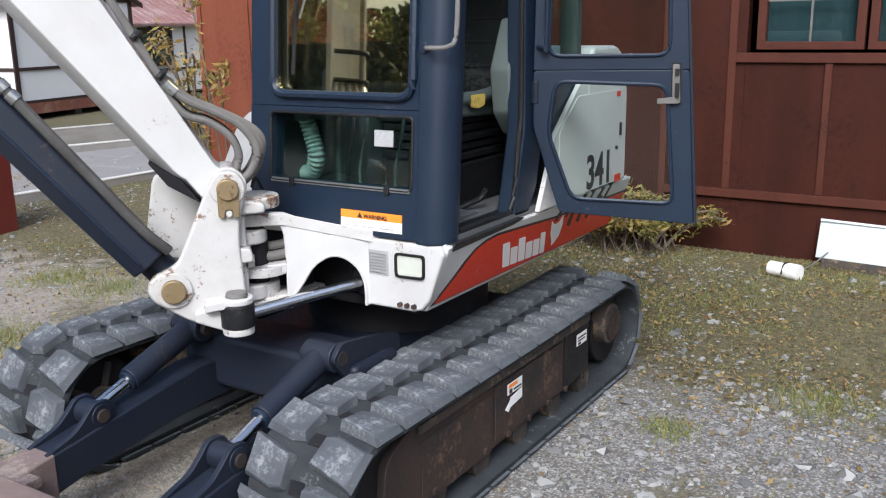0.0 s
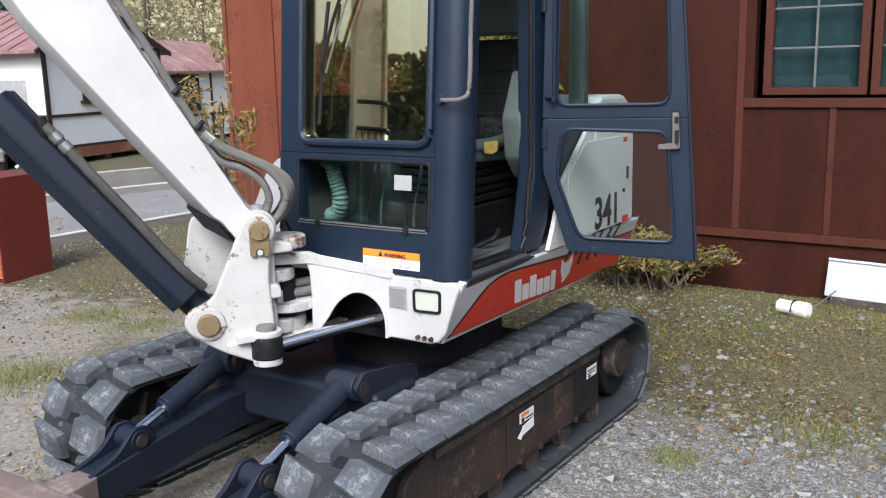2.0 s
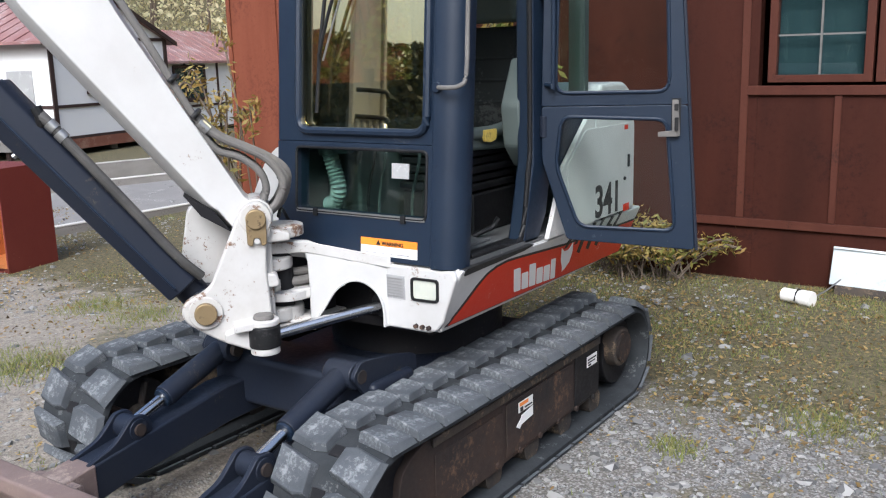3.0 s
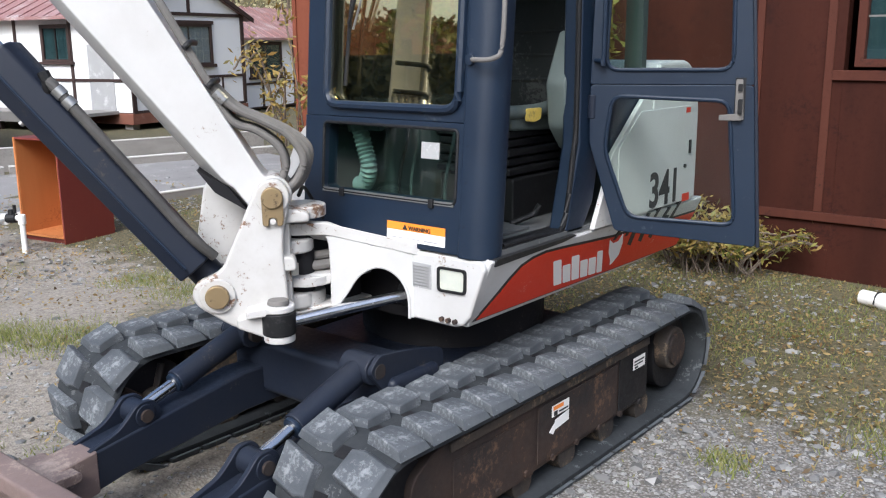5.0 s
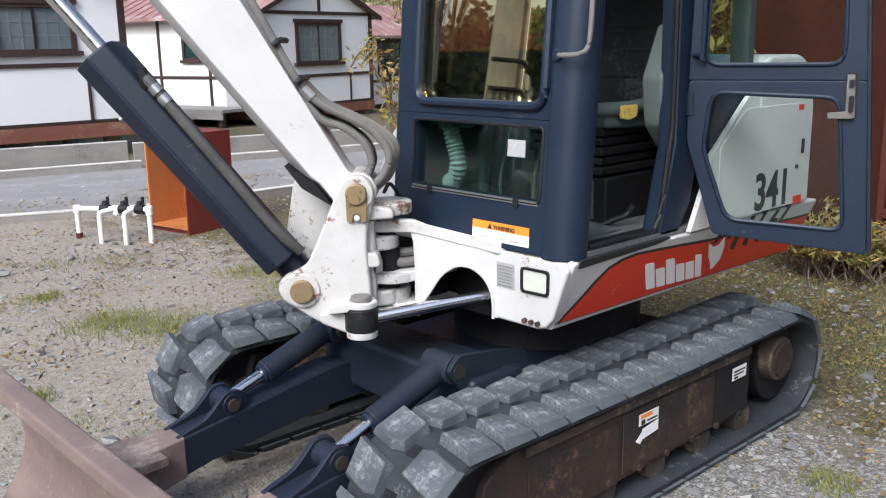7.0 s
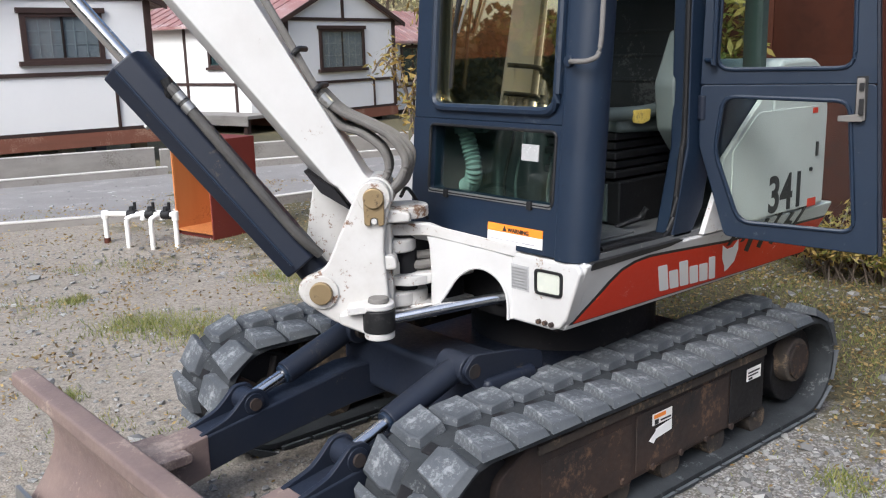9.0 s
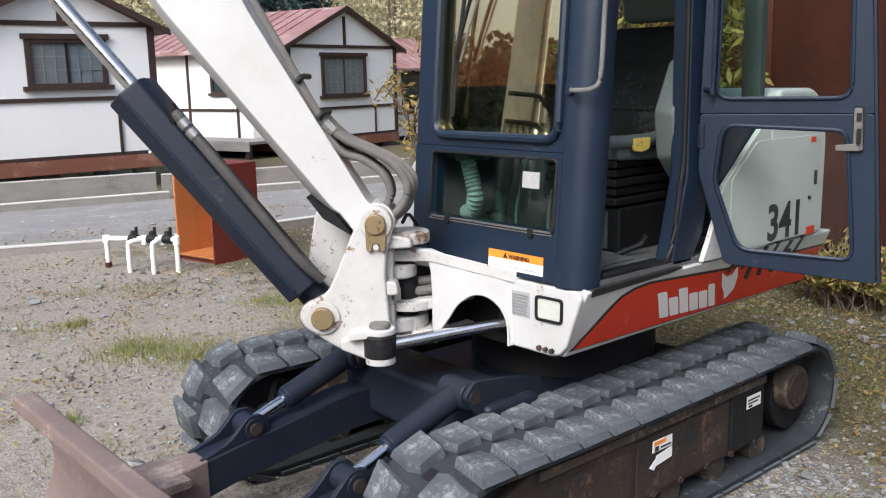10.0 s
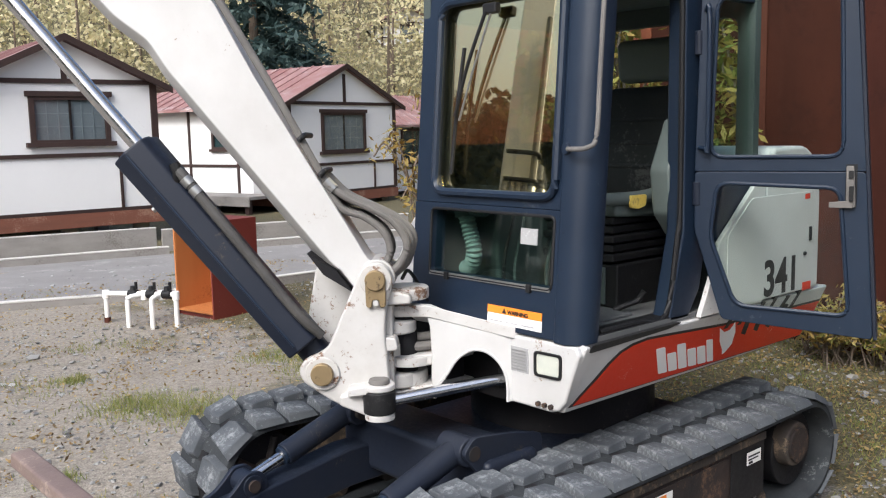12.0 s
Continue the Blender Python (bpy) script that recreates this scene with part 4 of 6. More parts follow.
sticker(left_frame, "decal", [(-0.325, -0.19, 0.350, 0.400, label_white), (-0.315, -0.235, 0.378, 0.395, orange), (-0.31, -0.285, 0.353, 0.373, black_stripe), (-0.27, -0.20, 0.360, 0.366, black_stripe)], 0.868, "worn white and orange decal")
part("decal_arrow", prismm([(-0.345, 0.290), (-0.300, 0.322), (-0.300, 0.332), (-0.19, 0.346), (-0.19, 0.300), (-0.300, 0.288), (-0.315, 0.272)], lambda a, b, d: (d, a, b), 0.868, 0.870), label_white, left_frame, "white arrow decal")
sticker(left_frame, "decal", [(0.385, 0.505, 0.352, 0.412, label_white), (0.395, 0.495, 0.388, 0.396, black_stripe), (0.395, 0.48, 0.374, 0.380, black_stripe), (0.40, 0.43, 0.358, 0.367, black_stripe)], 0.872, "small torn white decal with dark lines")

# centre frame and slew ring
cf = bmesh.new()
box(cf, -0.47, 0.47, -0.62, 0.55, 0.30, 0.52)
centre = part("centre_frame", cf, navy_dirty, digger, "greasy dark centre frame", 0.03)
part("cross_member", boxm(-0.50, 0.50, -0.90, -0.60, 0.36, 0.60), navy_dirty, centre, "", 0.03)
part("cross_member", boxm(-0.52, 0.52, 0.25, 0.50, 0.28, 0.46), navy_dirty, centre, "", 0.02)
part("slew_ring", rodm((0, 0.1, 0.50), (0, 0.1, 0.74), 0.46, seg=48), grease_shade, centre, "black slewing ring", 0.01)
part("belly_plate", boxm(-0.56, 0.56, -0.55, 1.1, 0.735, 0.785), grease_shade, digger, "dark underside of the house frame")

# dozer blade, arms and lift cylinders
def dozer_arm(side):
    x = 0.37 * side
    bm = prismm([(-0.70, 0.31), (-0.70, 0.48), (-1.00, 0.485), (-1.60, 0.392), (-2.10, 0.315), (-2.10, 0.13), (-1.60, 0.235), (-1.00, 0.305)], lambda a, b, d: (d, a, b), x - 0.075, x + 0.075)
    arm = part("dozer_arm", bm, navy_dirty, digger, "dark navy blade arm worn to bare steel", 0.012)
    part("worn_end", prismm([(-1.72, 0.377), (-2.10, 0.320), (-2.10, 0.12), (-1.72, 0.205)], lambda a, b, d: (d, a, b), x - 0.079, x + 0.079), blade_steel, arm, "brown bare steel end", 0.008)
    part("gusset", prismm(round_poly([(-1.82, 0.350), (-2.12, 0.35), (-2.12, 0.30), (-1.82, 0.31)], 0.02), lambda a, b, d: (d, a, b), x - 0.14, x + 0.14), blade_steel, arm, "", 0.005)
    for o in (-0.055, 0.055):
        pl = prismm(round_poly([(-1.43, 0.38), (-1.425, 0.46), (-1.455, 0.502), (-1.525, 0.505), (-1.565, 0.462), (-1.62, 0.415), (-1.76, 0.372), (-1.70, 0.36)], 0.03), lambda a, b, d: (d, a, b), x + o - 0.012, x + o + 0.012)
        part("clevis_plate", pl, navy_dirty, arm, "", 0.004)
    part("pin", rodm((x - 0.085, -1.497, 0.446), (x + 0.085, -1.497, 0.446), 0.026), rust, arm)
    part("pin_boss", rodm((x - 0.073, -1.497, 0.446), (x + 0.073, -1.497, 0.446), 0.046, seg=24), navy_dirty, arm, "", 0.004)
    lo, hi = Vector((x, -1.497, 0.446)), Vector((x, -0.94, 0.643))
    u = (hi - lo).normalized()
    cyl = part("lift_cylinder", rodm(lo + u * 0.205, hi, 0.052, seg=28), navy_dirty, digger, "dark navy hydraulic lift cylinder", 0.006)
    part("piston_rod", rodm(lo, lo + u * 0.26, 0.026, seg=24), chrome, cyl, "bright chromed rod")
    part("gland", rodm(lo + u * 0.19, lo + u * 0.22, 0.043, seg=24), navy, cyl, "", 0.004)
    part("rod_eye", rodm((x - 0.04, *lo[1:]), (x + 0.04, *lo[1:]), 0.05, seg=24), navy_dirty, cyl)
    part("head_boss", rodm((x - 0.075, *hi[1:]), (x + 0.075, *hi[1:]), 0.06, seg=28), navy_dirty, cyl, "", 0.008)
    part("head_pin", rodm((x - 0.10, *hi[1:]), (x + 0.10, *hi[1:]), 0.032, seg=20), rust, cyl, "", 0.004)
    part("bracket", prismm(round_poly([(-1.0, 0.65), (-0.94, 0.71), (-0.72, 0.68), (-0.55, 0.64), (-0.55, 0.45), (-0.85, 0.47)], 0.03), lambda a, b, d: (d, a, b), x + 0.085 * side - 0.012, x + 0.085 * side + 0.012), navy_dirty, centre, "", 0.004)
    part("pivot_pin", rodm((x - 0.13, -0.82, 0.39), (x + 0.13, -0.82, 0.39), 0.04, seg=18), rust, arm)
    part("pivot_ear", rodm((x + 0.08 * side, -0.82, 0.39), (x + 0.115 * side, -0.82, 0.39), 0.075, seg=20), navy_dirty, arm)

dozer_arm(1)
dozer_arm(-1)
# the curved blade
curve = []
for i in range(13):
    t = i / 12
    z = 0.05 + 0.545 * t
    y = -2.32 + 0.20 * math.sin(math.pi * (0.08 + 0.80 * t)) - 0.02 * t
    curve.append((y, z))
back = [(y + 0.03, z) for y, z in reversed(curve)]
blade = part("dozer_blade", prismm(curve + back, lambda a, b, d: (d, a, b), -0.90, 0.90), blade_steel, digger, "scoured brown curved steel dozer blade", 0.004)
yt, zt = curve[-1]
part("top_tube", prismm(round_poly([(yt - 0.01, zt - 0.02), (yt - 0.005, zt + 0.035), (yt + 0.075, zt + 0.040), (yt + 0.10, zt - 0.01), (yt + 0.06, zt - 0.07)], 0.012), lambda a, b, d: (d, a, b), -0.905, 0.905), blade_steel, blade, "worn rounded top edge", 0.004)
part("cutting_edge", prismm([(-2.33, 0.02), (-2.315, 0.14), (-2.295, 0.14), (-2.30, 0.02)], lambda a, b, d: (d, a, b), -0.905, 0.905), steel, blade, "", 0.003)
for s in (-1, 1):
    part("end_plate", prismm(curve + [(y + 0.055 + 0.03 * (i / 12), z) for i, (y, z) in enumerate(reversed(curve))], lambda a, b, d: (d, a, b), s * 0.905 - 0.012, s * 0.905 + 0.012), blade_steel, blade, "", 0.004)

# house frame: front panel with the arch of the swing cylinder, side panels with the stripe
def side_x(z):
    return 0.79 - 0.42 * (1.075 - z)

front = [(0.62, 0.785), (0.395, 0.785), (0.390, 0.90), (0.36, 0.97), (-0.62, 0.97), (-0.74, 1.072), (0.755, 1.072), (0.772, 1.04), (0.70, 0.84), (0.665, 0.80)]
body = part("house_frame", prismm(front, lambda a, b, d: (a, d, b), -0.67, -0.60), white, digger, "white painted front of the house frame with an arch", 0.012)
# black sheet and chassis box: the arch's deep shade put into their colour
part("arch_shade", boxm(-0.1, 0.45, -0.42, -0.40, 0.76, 1.05), grease_shade, body)
part("inner_chassis", prismm(round_poly([(-0.60, -0.58), (0.60, -0.58), (0.60, 1.2), (-0.60, 1.2)], 0.1), lambda a, b, d: (a, b, d), 0.80, 1.06), grease_shade, digger, "dark frame inside the skirts", 0.0)
for sd in (1, -1):
    def skin(a, b, d, sd=sd):
        return (sd * (side_x(b) - d), a, b)
    edge = [(-0.645, 0.785), (0.9, 0.785), (1.15, 0.80), (1.27, 0.86), (1.29, 1.072), (-0.645, 1.072), (-0.655, 0.95)]
    part("side_skirt", prismm(edge, skin, 0.0, 0.05), white, body, "white tapered side skirt", 0.012)
    if sd == 1:
        red = [(-0.605, 0.812), (1.22, 0.80), (1.265, 0.985), (0.35, 0.998), (-0.12, 1.028), (-0.24, 1.034), (-0.33, 1.026), (-0.40, 1.004), (-0.45, 0.962), (-0.50, 0.908)]
        part("stripe_border", prismm([(-0.63, 0.808), (1.225, 0.796), (1.27, 0.997), (0.35, 1.011), (-0.12, 1.041), (-0.25, 1.047), (-0.345, 1.038), (-0.415, 1.015), (-0.47, 0.972), (-0.525, 0.912)], skin, -0.0016, 0.0), black_stripe, body)
        part("stripe", prismm(red, skin, -0.0032, 0.0), red_stripe, body, "orange-red side stripe")
        # plain white bars in place of the maker's lettering, and a plain badge
        for k, h in enumerate((0.138, 0.100, 0.138, 0.100, 0.100, 0.128)):
            y0, z0 = -0.055 + k * 0.078, 0.838 - 0.004 * k
            w = 0.066 if k < 5 else 0.052
            part("letter_bar", prismm(round_poly([(y0, z0), (y0 + w, z0 - 0.003), (y0 + w - 0.70 * h, z0 + h - 0.003), (y0 - 0.70 * h, z0 + h)], 0.008, 2), skin, -0.0048, 0.0), label_white, body, "white bar of lettering")
        part("badge", prismm([(0.43, 0.865), (0.375, 0.915), (0.325, 0.99), (0.38, 0.962), (0.425, 0.965), (0.445, 1.0), (0.485, 0.945), (0.50, 0.88), (0.47, 0.845), (0.45, 0.835)], skin, -0.0048, 0.0), label_white, body, "plain white badge")
        for k in range(4):
            y0 = 0.55 + k * 0.11
            part("letter_bar", prismm([(y0, 0.925), (y0 + 0.045, 0.91), (y0 + 0.035, 1.02), (y0 - 0.01, 1.03)], skin, -0.0048, 0.0), black_stripe, body, "black bar of lettering")
        part("step_pad", prismm(round_poly([(-0.62, 1.045), (-0.12, 1.062), (-0.03, 1.078), (-0.05, 1.082), (-0.62, 1.078)], 0.01), skin, -0.004, 0.03), black_stripe, body, "chipped black step pad")
# top deck of the frame
part("deck", boxm(-0.73, 0.765, -0.64, 1.25, 1.05, 1.078), white, body, "", 0.006)

# headlight, plate and bolts on the front
lamp_rim = prismm(round_poly([(0.540, 0.924), (0.540, 1.028), (0.686, 1.030), (0.684, 0.928)], 0.02), lambda a, b, d: (a, d, b), -0.678, -0.666, hole=round_poly([(0.551, 0.934), (0.551, 1.018), (0.675, 1.020), (0.673, 0.938)], 0.014))
headlight = part("headlight", lamp_rim, black_plastic, digger, "rectangular headlight with a black rim")
part("lens", prismm(round_poly([(0.551, 0.934), (0.551, 1.018), (0.675, 1.020), (0.673, 0.938)], 0.014), lambda a, b, d: (a, d, b), -0.673, -0.667), lens_mat, headlight, "pale ribbed lens", 0.002)
plate_ob = part("data_plate", boxm(0.402, 0.506, -0.6725, -0.669, 0.922, 1.026), label_grey, digger, "grey riveted data plate")
for k in range(7):
    part("text_line", boxm(0.412, 0.496, -0.6735, -0.672, 0.930 + k * 0.013, 0.935 + k * 0.013), steel, plate_ob)
for k in range(3):
    part("bolt", rodm((0.562 + k * 0.034, -0.668, 0.812), (0.562 + k * 0.034, -0.684, 0.812), 0.011, seg=6), rust, body)

# swing frame head: stacked plates round the pivot
head_plan = [(-0.42, -0.60), (-0.26, -0.86), (-0.12, -1.0), (-0.02, -1.03), (0.045, -0.955), (0.11, -0.895), (0.36, -0.71), (0.44, -0.67), (0.44, -0.60)]
def level(a, b, d):
    return (a, b, d)
head = part("swing_frame", prismm(round_poly(head_plan, 0.03, 3), lambda a, b, d: (a, b, d + 0.085 * min(1, max(0, (-0.66 - b) / 0.22))), 1.050, 1.10), white_worn, digger, "white steel swing frame with chipped edges", 0.012)
low_plan = [(-0.40, -0.60), (-0.24, -0.84), (-0.10, -0.98), (0.02, -1.01), (0.10, -0.96), (0.12, -0.90), (0.12, -0.60)]
part("middle_plate", prismm(round_poly(low_plan, 0.03, 3), level, 0.925, 0.965), white_worn, head, "", 0.01)
part("bottom_plate", prismm(round_poly(low_plan, 0.03, 3), level, 0.785, 0.82), white_worn, head, "", 0.01)
CA, CB = Vector((0.10, -0.890)), Vector((0.40, -0.672))
CU = (CB - CA).normalized()
CV = Vector((-CU.y, CU.x))
def cheek_at(a, b, d):
    q = CA + CU * a + CV * d
    return (q.x, q.y, b)
arch = [(0.05, 0.785), (0.060, 0.828), (0.104, 0.892), (0.145, 0.955), (0.19, 0.99), (0.232, 1.003), (0.28, 0.992), (0.325, 0.955), (0.352, 0.905), (0.362, 0.85), (0.362, 0.785)]
cheek = [(0.034, 0.785)] + arch + [(0.385, 0.785), (0.385, 1.078), (0.21, 1.092), (0.165, 1.120), (0.10, 1.158), (0.035, 1.184), (-0.076, 1.190), (-0.20, 1.190), (-0.205, 1.145), (-0.01, 1.148), (0.022, 1.132), (0.033, 1.095), (0.038, 0.98)]
part("cheek", prismm(cheek, cheek_at, -0.005, 0.035), white, head, "white cheek plate with an arch", 0.008)
part("shelf", prismm(round_poly([(-0.185, 0.905), (0.042, 0.930), (0.042, 0.975), (-0.18, 0.955)], 0.01), cheek_at, -0.004, 0.18), white_worn, head, "chipped white shelf plate", 0.008)
part("lower_lip", prismm([(-0.19, 0.785), (0.042, 0.785), (0.042, 0.845), (-0.09, 0.825), (-0.19, 0.825)], cheek_at, -0.003, 0.12), white_worn, head, "", 0.008)
part("arch_rim", tubem([cheek_at(a, b, -0.004) for a, b in arch], 0.007, seg=6, n=3), white, head)
part("web", boxm(-0.42, -0.36, -0.86, -0.60, 0.79, 1.06), white_worn, head, "", 0.01)
# black box added as the shade inside the swing frame's opening
part("shadow_box", boxm(-0.36, 0.06, -0.72, -0.62, 0.80, 1.06), grease_shade, head)
for k, zz in enumerate((0.995, 1.03, 1.01)):
    part("hose", tubem([cheek_at(-0.20, zz - 0.005, 0.06 + 0.03 * k), cheek_at(-0.10, zz + 0.006, 0.05 + 0.03 * k), cheek_at(-0.03, zz, 0.05 + 0.03 * k), cheek_at(0.06, zz + 0.012, 0.07 + 0.03 * k)], 0.021, n=5), hose_mat, head, "dusty hydraulic hose")
for z0, z1 in ((1.06, 1.118), (0.828, 0.892)):
    part("pivot_lobe", rodm((-0.03, -0.935, z0), (-0.03, -0.935, z1), 0.095, seg=28), white_worn, head, "", 0.012)
part("pivot_barrel", rodm((-0.02, -0.88, 0.825), (-0.02, -0.88, 0.89), 0.09, seg=28), white_worn, head, "", 0.01)
part("pivot_pin", rodm((0.0, -0.90, 0.77), (0.0, -0.90, 1.15), 0.05, seg=20), grease_shade, head)
part("tag", boxm(0.075, 0.083, -1.03, -0.995, 0.985, 1.035), steel, head, "", 0.002)

# boom group, swung towards the machine's right
BD = Vector((-0.68, -0.73, 0)).normalized()
PA = Vector((-BD.y, BD.x, 0))
PIN = Vector((0.068, -1.102, 0))

def bp(u, z, w):
    return PIN + BD * u + PA * w + Vector((0, 0, z))

near = [(-0.003, 1.388), (0.045, 1.372), (0.078, 1.32), (0.13, 1.20), (0.205, 1.035), (0.25, 1.005), (0.31, 0.985), (0.332, 0.93), (0.31, 0.885), (0.185, 0.80), (0.06, 0.745), (-0.045, 0.745), (-0.045, 0.90), (-0.032, 1.10), (-0.04, 1.20), (-0.065, 1.27), (-0.062, 1.345), (-0.04, 1.375)]
cast = part("swing_casting", prismm(round_poly(near, 0.03, 2), bp, -0.05, 0.0), white_worn, digger, "white swing casting with chipped paint and bronze pins", 0.012)
part("far_cheek", prismm(round_poly([(0.0, 1.36), (0.10, 1.37), (0.285, 1.345), (0.33, 1.10), (0.32, 0.93), (0.185, 0.80), (-0.045, 0.80), (-0.04, 1.20)], 0.03, 2), bp, -0.30, -0.25), white_worn, cast, "", 0.012)
part("back_wall", prismm([(-0.06, 0.80), (0.02, 0.80), (0.05, 1.02), (-0.03, 1.20), (-0.06, 1.20)], bp, -0.25, -0.05), white_worn, cast, "", 0.01)
part("floor_web", prismm([(0.0, 0.77), (0.18, 0.82), (0.18, 0.85), (0.0, 0.80)], bp, -0.25, -0.05), white_worn, cast)
for zz0, zz1 in ((1.205, 1.255),):
    part("knuckle", rodm((0.0, -0.90, zz0), (0.0, -0.90, zz1), 0.105, seg=28), white_worn, cast, "", 0.008)
part("knuckle_arm", prismm(round_poly([(-0.14, 1.205), (-0.02, 1.20), (-0.02, 1.265), (-0.10, 1.255), (-0.14, 1.24)], 0.02), bp, -0.20, -0.03), white_worn, cast, "", 0.012)
part("knuckle_arm", prismm(round_poly([(-0.085, 1.015), (-0.02, 1.01), (-0.02, 1.075), (-0.075, 1.07)], 0.02), bp, -0.10, -0.01), white_worn, cast, "", 0.01)
for (u, z, r) in ((0.0, 1.315, 0.042), (0.229, 0.928, 0.047)):
    part("pin_boss", rodm(bp(u, z, -0.01), bp(u, z, 0.012), r + 0.024, seg=32), white_worn, cast, "", 0.006)
    part("pin", rodm(bp(u, z, -0.32), bp(u, z, 0.034), r, seg=28), bronze, cast, "greasy bronze-coloured pivot pin", 0.006)
part("pin_keeper", prismm(round_poly([(-0.042, 1.33), (0.042, 1.33), (0.040, 1.205), (0.016, 1.20), (0.014, 1.235), (-0.014, 1.235), (-0.016, 1.20), (-0.040, 1.205)], 0.012), bp, 0.0, 0.02), bronze, cast, "bronze keeper plate", 0.004)
part("bolt", rodm(bp(0.0, 1.222, 0.0), bp(0.0, 1.222, 0.022), 0.012, seg=12), white_worn, cast)
# ear for the swing cylinder
ear = bp(-0.005, 0, 0.03)
part("ear", rodm((ear.x, ear.y, 0.865), (ear.x, ear.y, 0.893), 0.065, seg=28), white_worn, cast, "", 0.008)
part("ear", rodm((ear.x, ear.y, 0.742), (ear.x, ear.y, 0.772), 0.062, seg=28), white_worn, cast, "", 0.006)
part("ear_web", prismm(round_poly([(-0.055, 0.865), (0.12, 0.845), (0.12, 0.88), (0.03, 0.893), (-0.055, 0.893)], 0.01), bp, -0.03, 0.075), white_worn, cast, "", 0.008)
part("ear_web", prismm([(0.02, 0.742), (0.16, 0.80), (0.16, 0.84), (0.06, 0.865)], bp, -0.03, 0.04), white_worn, cast, "", 0.012)
part("bushing", rodm((ear.x, ear.y, 0.772), (ear.x, ear.y, 0.865), 0.067, seg=28), black_plastic, cast, "black bushing", 0.006)
part("grease_cap", rodm((ear.x, ear.y, 0.893), (ear.x, ear.y, 0.912), 0.045, 0.04, seg=20), hose_mat, cast, "", 0.004)
sw = part("swing_cylinder", rodm((ear.x + 0.02, ear.y + 0.04, 0.815), (0.345, -0.62, 0.868), 0.024, seg=24), chrome, digger, "chromed swing cylinder rod")
part("gland", rodm((0.335, -0.64, 0.866), (0.37, -0.50, 0.88), 0.055, seg=24), black_plastic, sw, "", 0.005)
part("barrel", rodm((0.36, -0.56, 0.87), (0.45, -0.42, 0.90), 0.06, seg=24), grease_shade, sw)

# boom: welded box, tapering up
boom_side = [(-0.05, 1.25), (0.06, 1.245), (0.215, 1.335), (0.86, 2.145), (0.93, 2.26), (1.06, 2.36), (1.80, 3.20), (1.45, 3.36), (0.62, 2.435), (0.47, 2.14), (0.03, 1.385), (-0.04, 1.37)]
outline = round_poly(boom_side, 0.03, 3)
# lower edge is cut back so that its shape gives the shaded strip
def boom_ring(bm, w, cut):
    ring = []
    for u, z in outline:
        low = (z - 1.335) - 1.256 * (u - 0.215)
        k = 1.0 if (low < 0.04 and z > 1.30) else 0.0
        ring.append(bm.verts.new(bp(u - 0.79 * cut * k, z + 0.61 * cut * k, w)))
    return ring
bbm = bmesh.new()
rings = [boom_ring(bbm, -0.055, 0.050), boom_ring(bbm, -0.150, 0.0), boom_ring(bbm, -0.235, 0.0)]
for a, b in zip(rings, rings[1:]):
    for k in range(len(outline)):
        l = (k + 1) % len(outline)
        bbm.faces.new((a[k], a[l], b[l], b[k]))
bbm.faces.new(rings[0])
bbm.faces.new(rings[-1])
boom = part("boom", bbm, white, digger, "long white tapering boom with bevelled lower edge", 0.010)
part("foot_boss", rodm(bp(0, 1.315, -0.25), bp(0, 1.315, -0.05), 0.075, seg=28), white_worn, boom, "", 0.006)
part("wear_plate", prismm([(0.10, 1.255), (0.22, 1.33), (0.285, 1.42), (0.17, 1.35)], bp, -0.24, -0.05), grease_shade, boom)
# boom cylinder with its folded guard
ca, cb = Vector((0.229, 0.928)), Vector((0.985, 1.862))
cdir = (cb - ca).normalized()
cn = Vector((cdir.y, -cdir.x))
def cyl_at(l, o, w):
    q = ca + cdir * l + cn * o
    return bp(q.x, q.y, w)
L_C = (cb - ca).length
guard_prof = [(-0.075, -0.05), (-0.06, -0.02), (0.02, 0.0), (0.088, -0.035), (0.088, -0.20), (0.02, -0.235), (-0.06, -0.215), (-0.075, -0.185)]
guard = bmesh.new()
g0 = [guard.verts.new(cyl_at(0.13, o * 0.9, w)) for o, w in guard_prof]
g1 = [guard.verts.new(cyl_at(L_C, o * 1.06, w)) for o, w in guard_prof]
for i in range(8):
    j = (i + 1) % 8
    guard.faces.new((g0[i], g0[j], g1[j], g1[i]))
guard.faces.new(g0)
guard.faces.new(g1)
bcyl = part("boom_cylinder", guard, navy_dirty, digger, "navy boom cylinder under a folded steel guard", 0.01)
part("piston_rod", rodm(cyl_at(L_C - 0.05, -0.01, -0.12), cyl_at(L_C + 1.1, -0.01, -0.12), 0.032, seg=24), chrome, bcyl, "chromed piston rod")
part("gland", rodm(cyl_at(L_C - 0.02, -0.01, -0.12), cyl_at(L_C + 0.006, -0.01, -0.12), 0.06, seg=24), navy_dirty, bcyl)
part("clevis", rodm(bp(0.229, 0.928, -0.21), bp(0.229, 0.928, -0.06), 0.085, seg=28), navy_dirty, bcyl, "", 0.01)
part("neck", rodm(cyl_at(0.03, 0, -0.13), cyl_at(0.20, 0, -0.13), 0.065, seg=24), navy_dirty, bcyl)
part("crease_strip", tubem([cyl_at(0.16, 0.018, 0.0), cyl_at(0.6, 0.020, 0.001), cyl_at(L_C - 0.02, 0.020, 0.001)], 0.006, seg=8), navy, bcyl)
part("port_elbow", tubem([cyl_at(L_C - 0.22, -0.06, -0.04), cyl_at(L_C - 0.20, -0.085, -0.03), cyl_at(L_C - 0.16, -0.10, -0.03)], 0.022), black_plastic, bcyl, "black hose elbow")
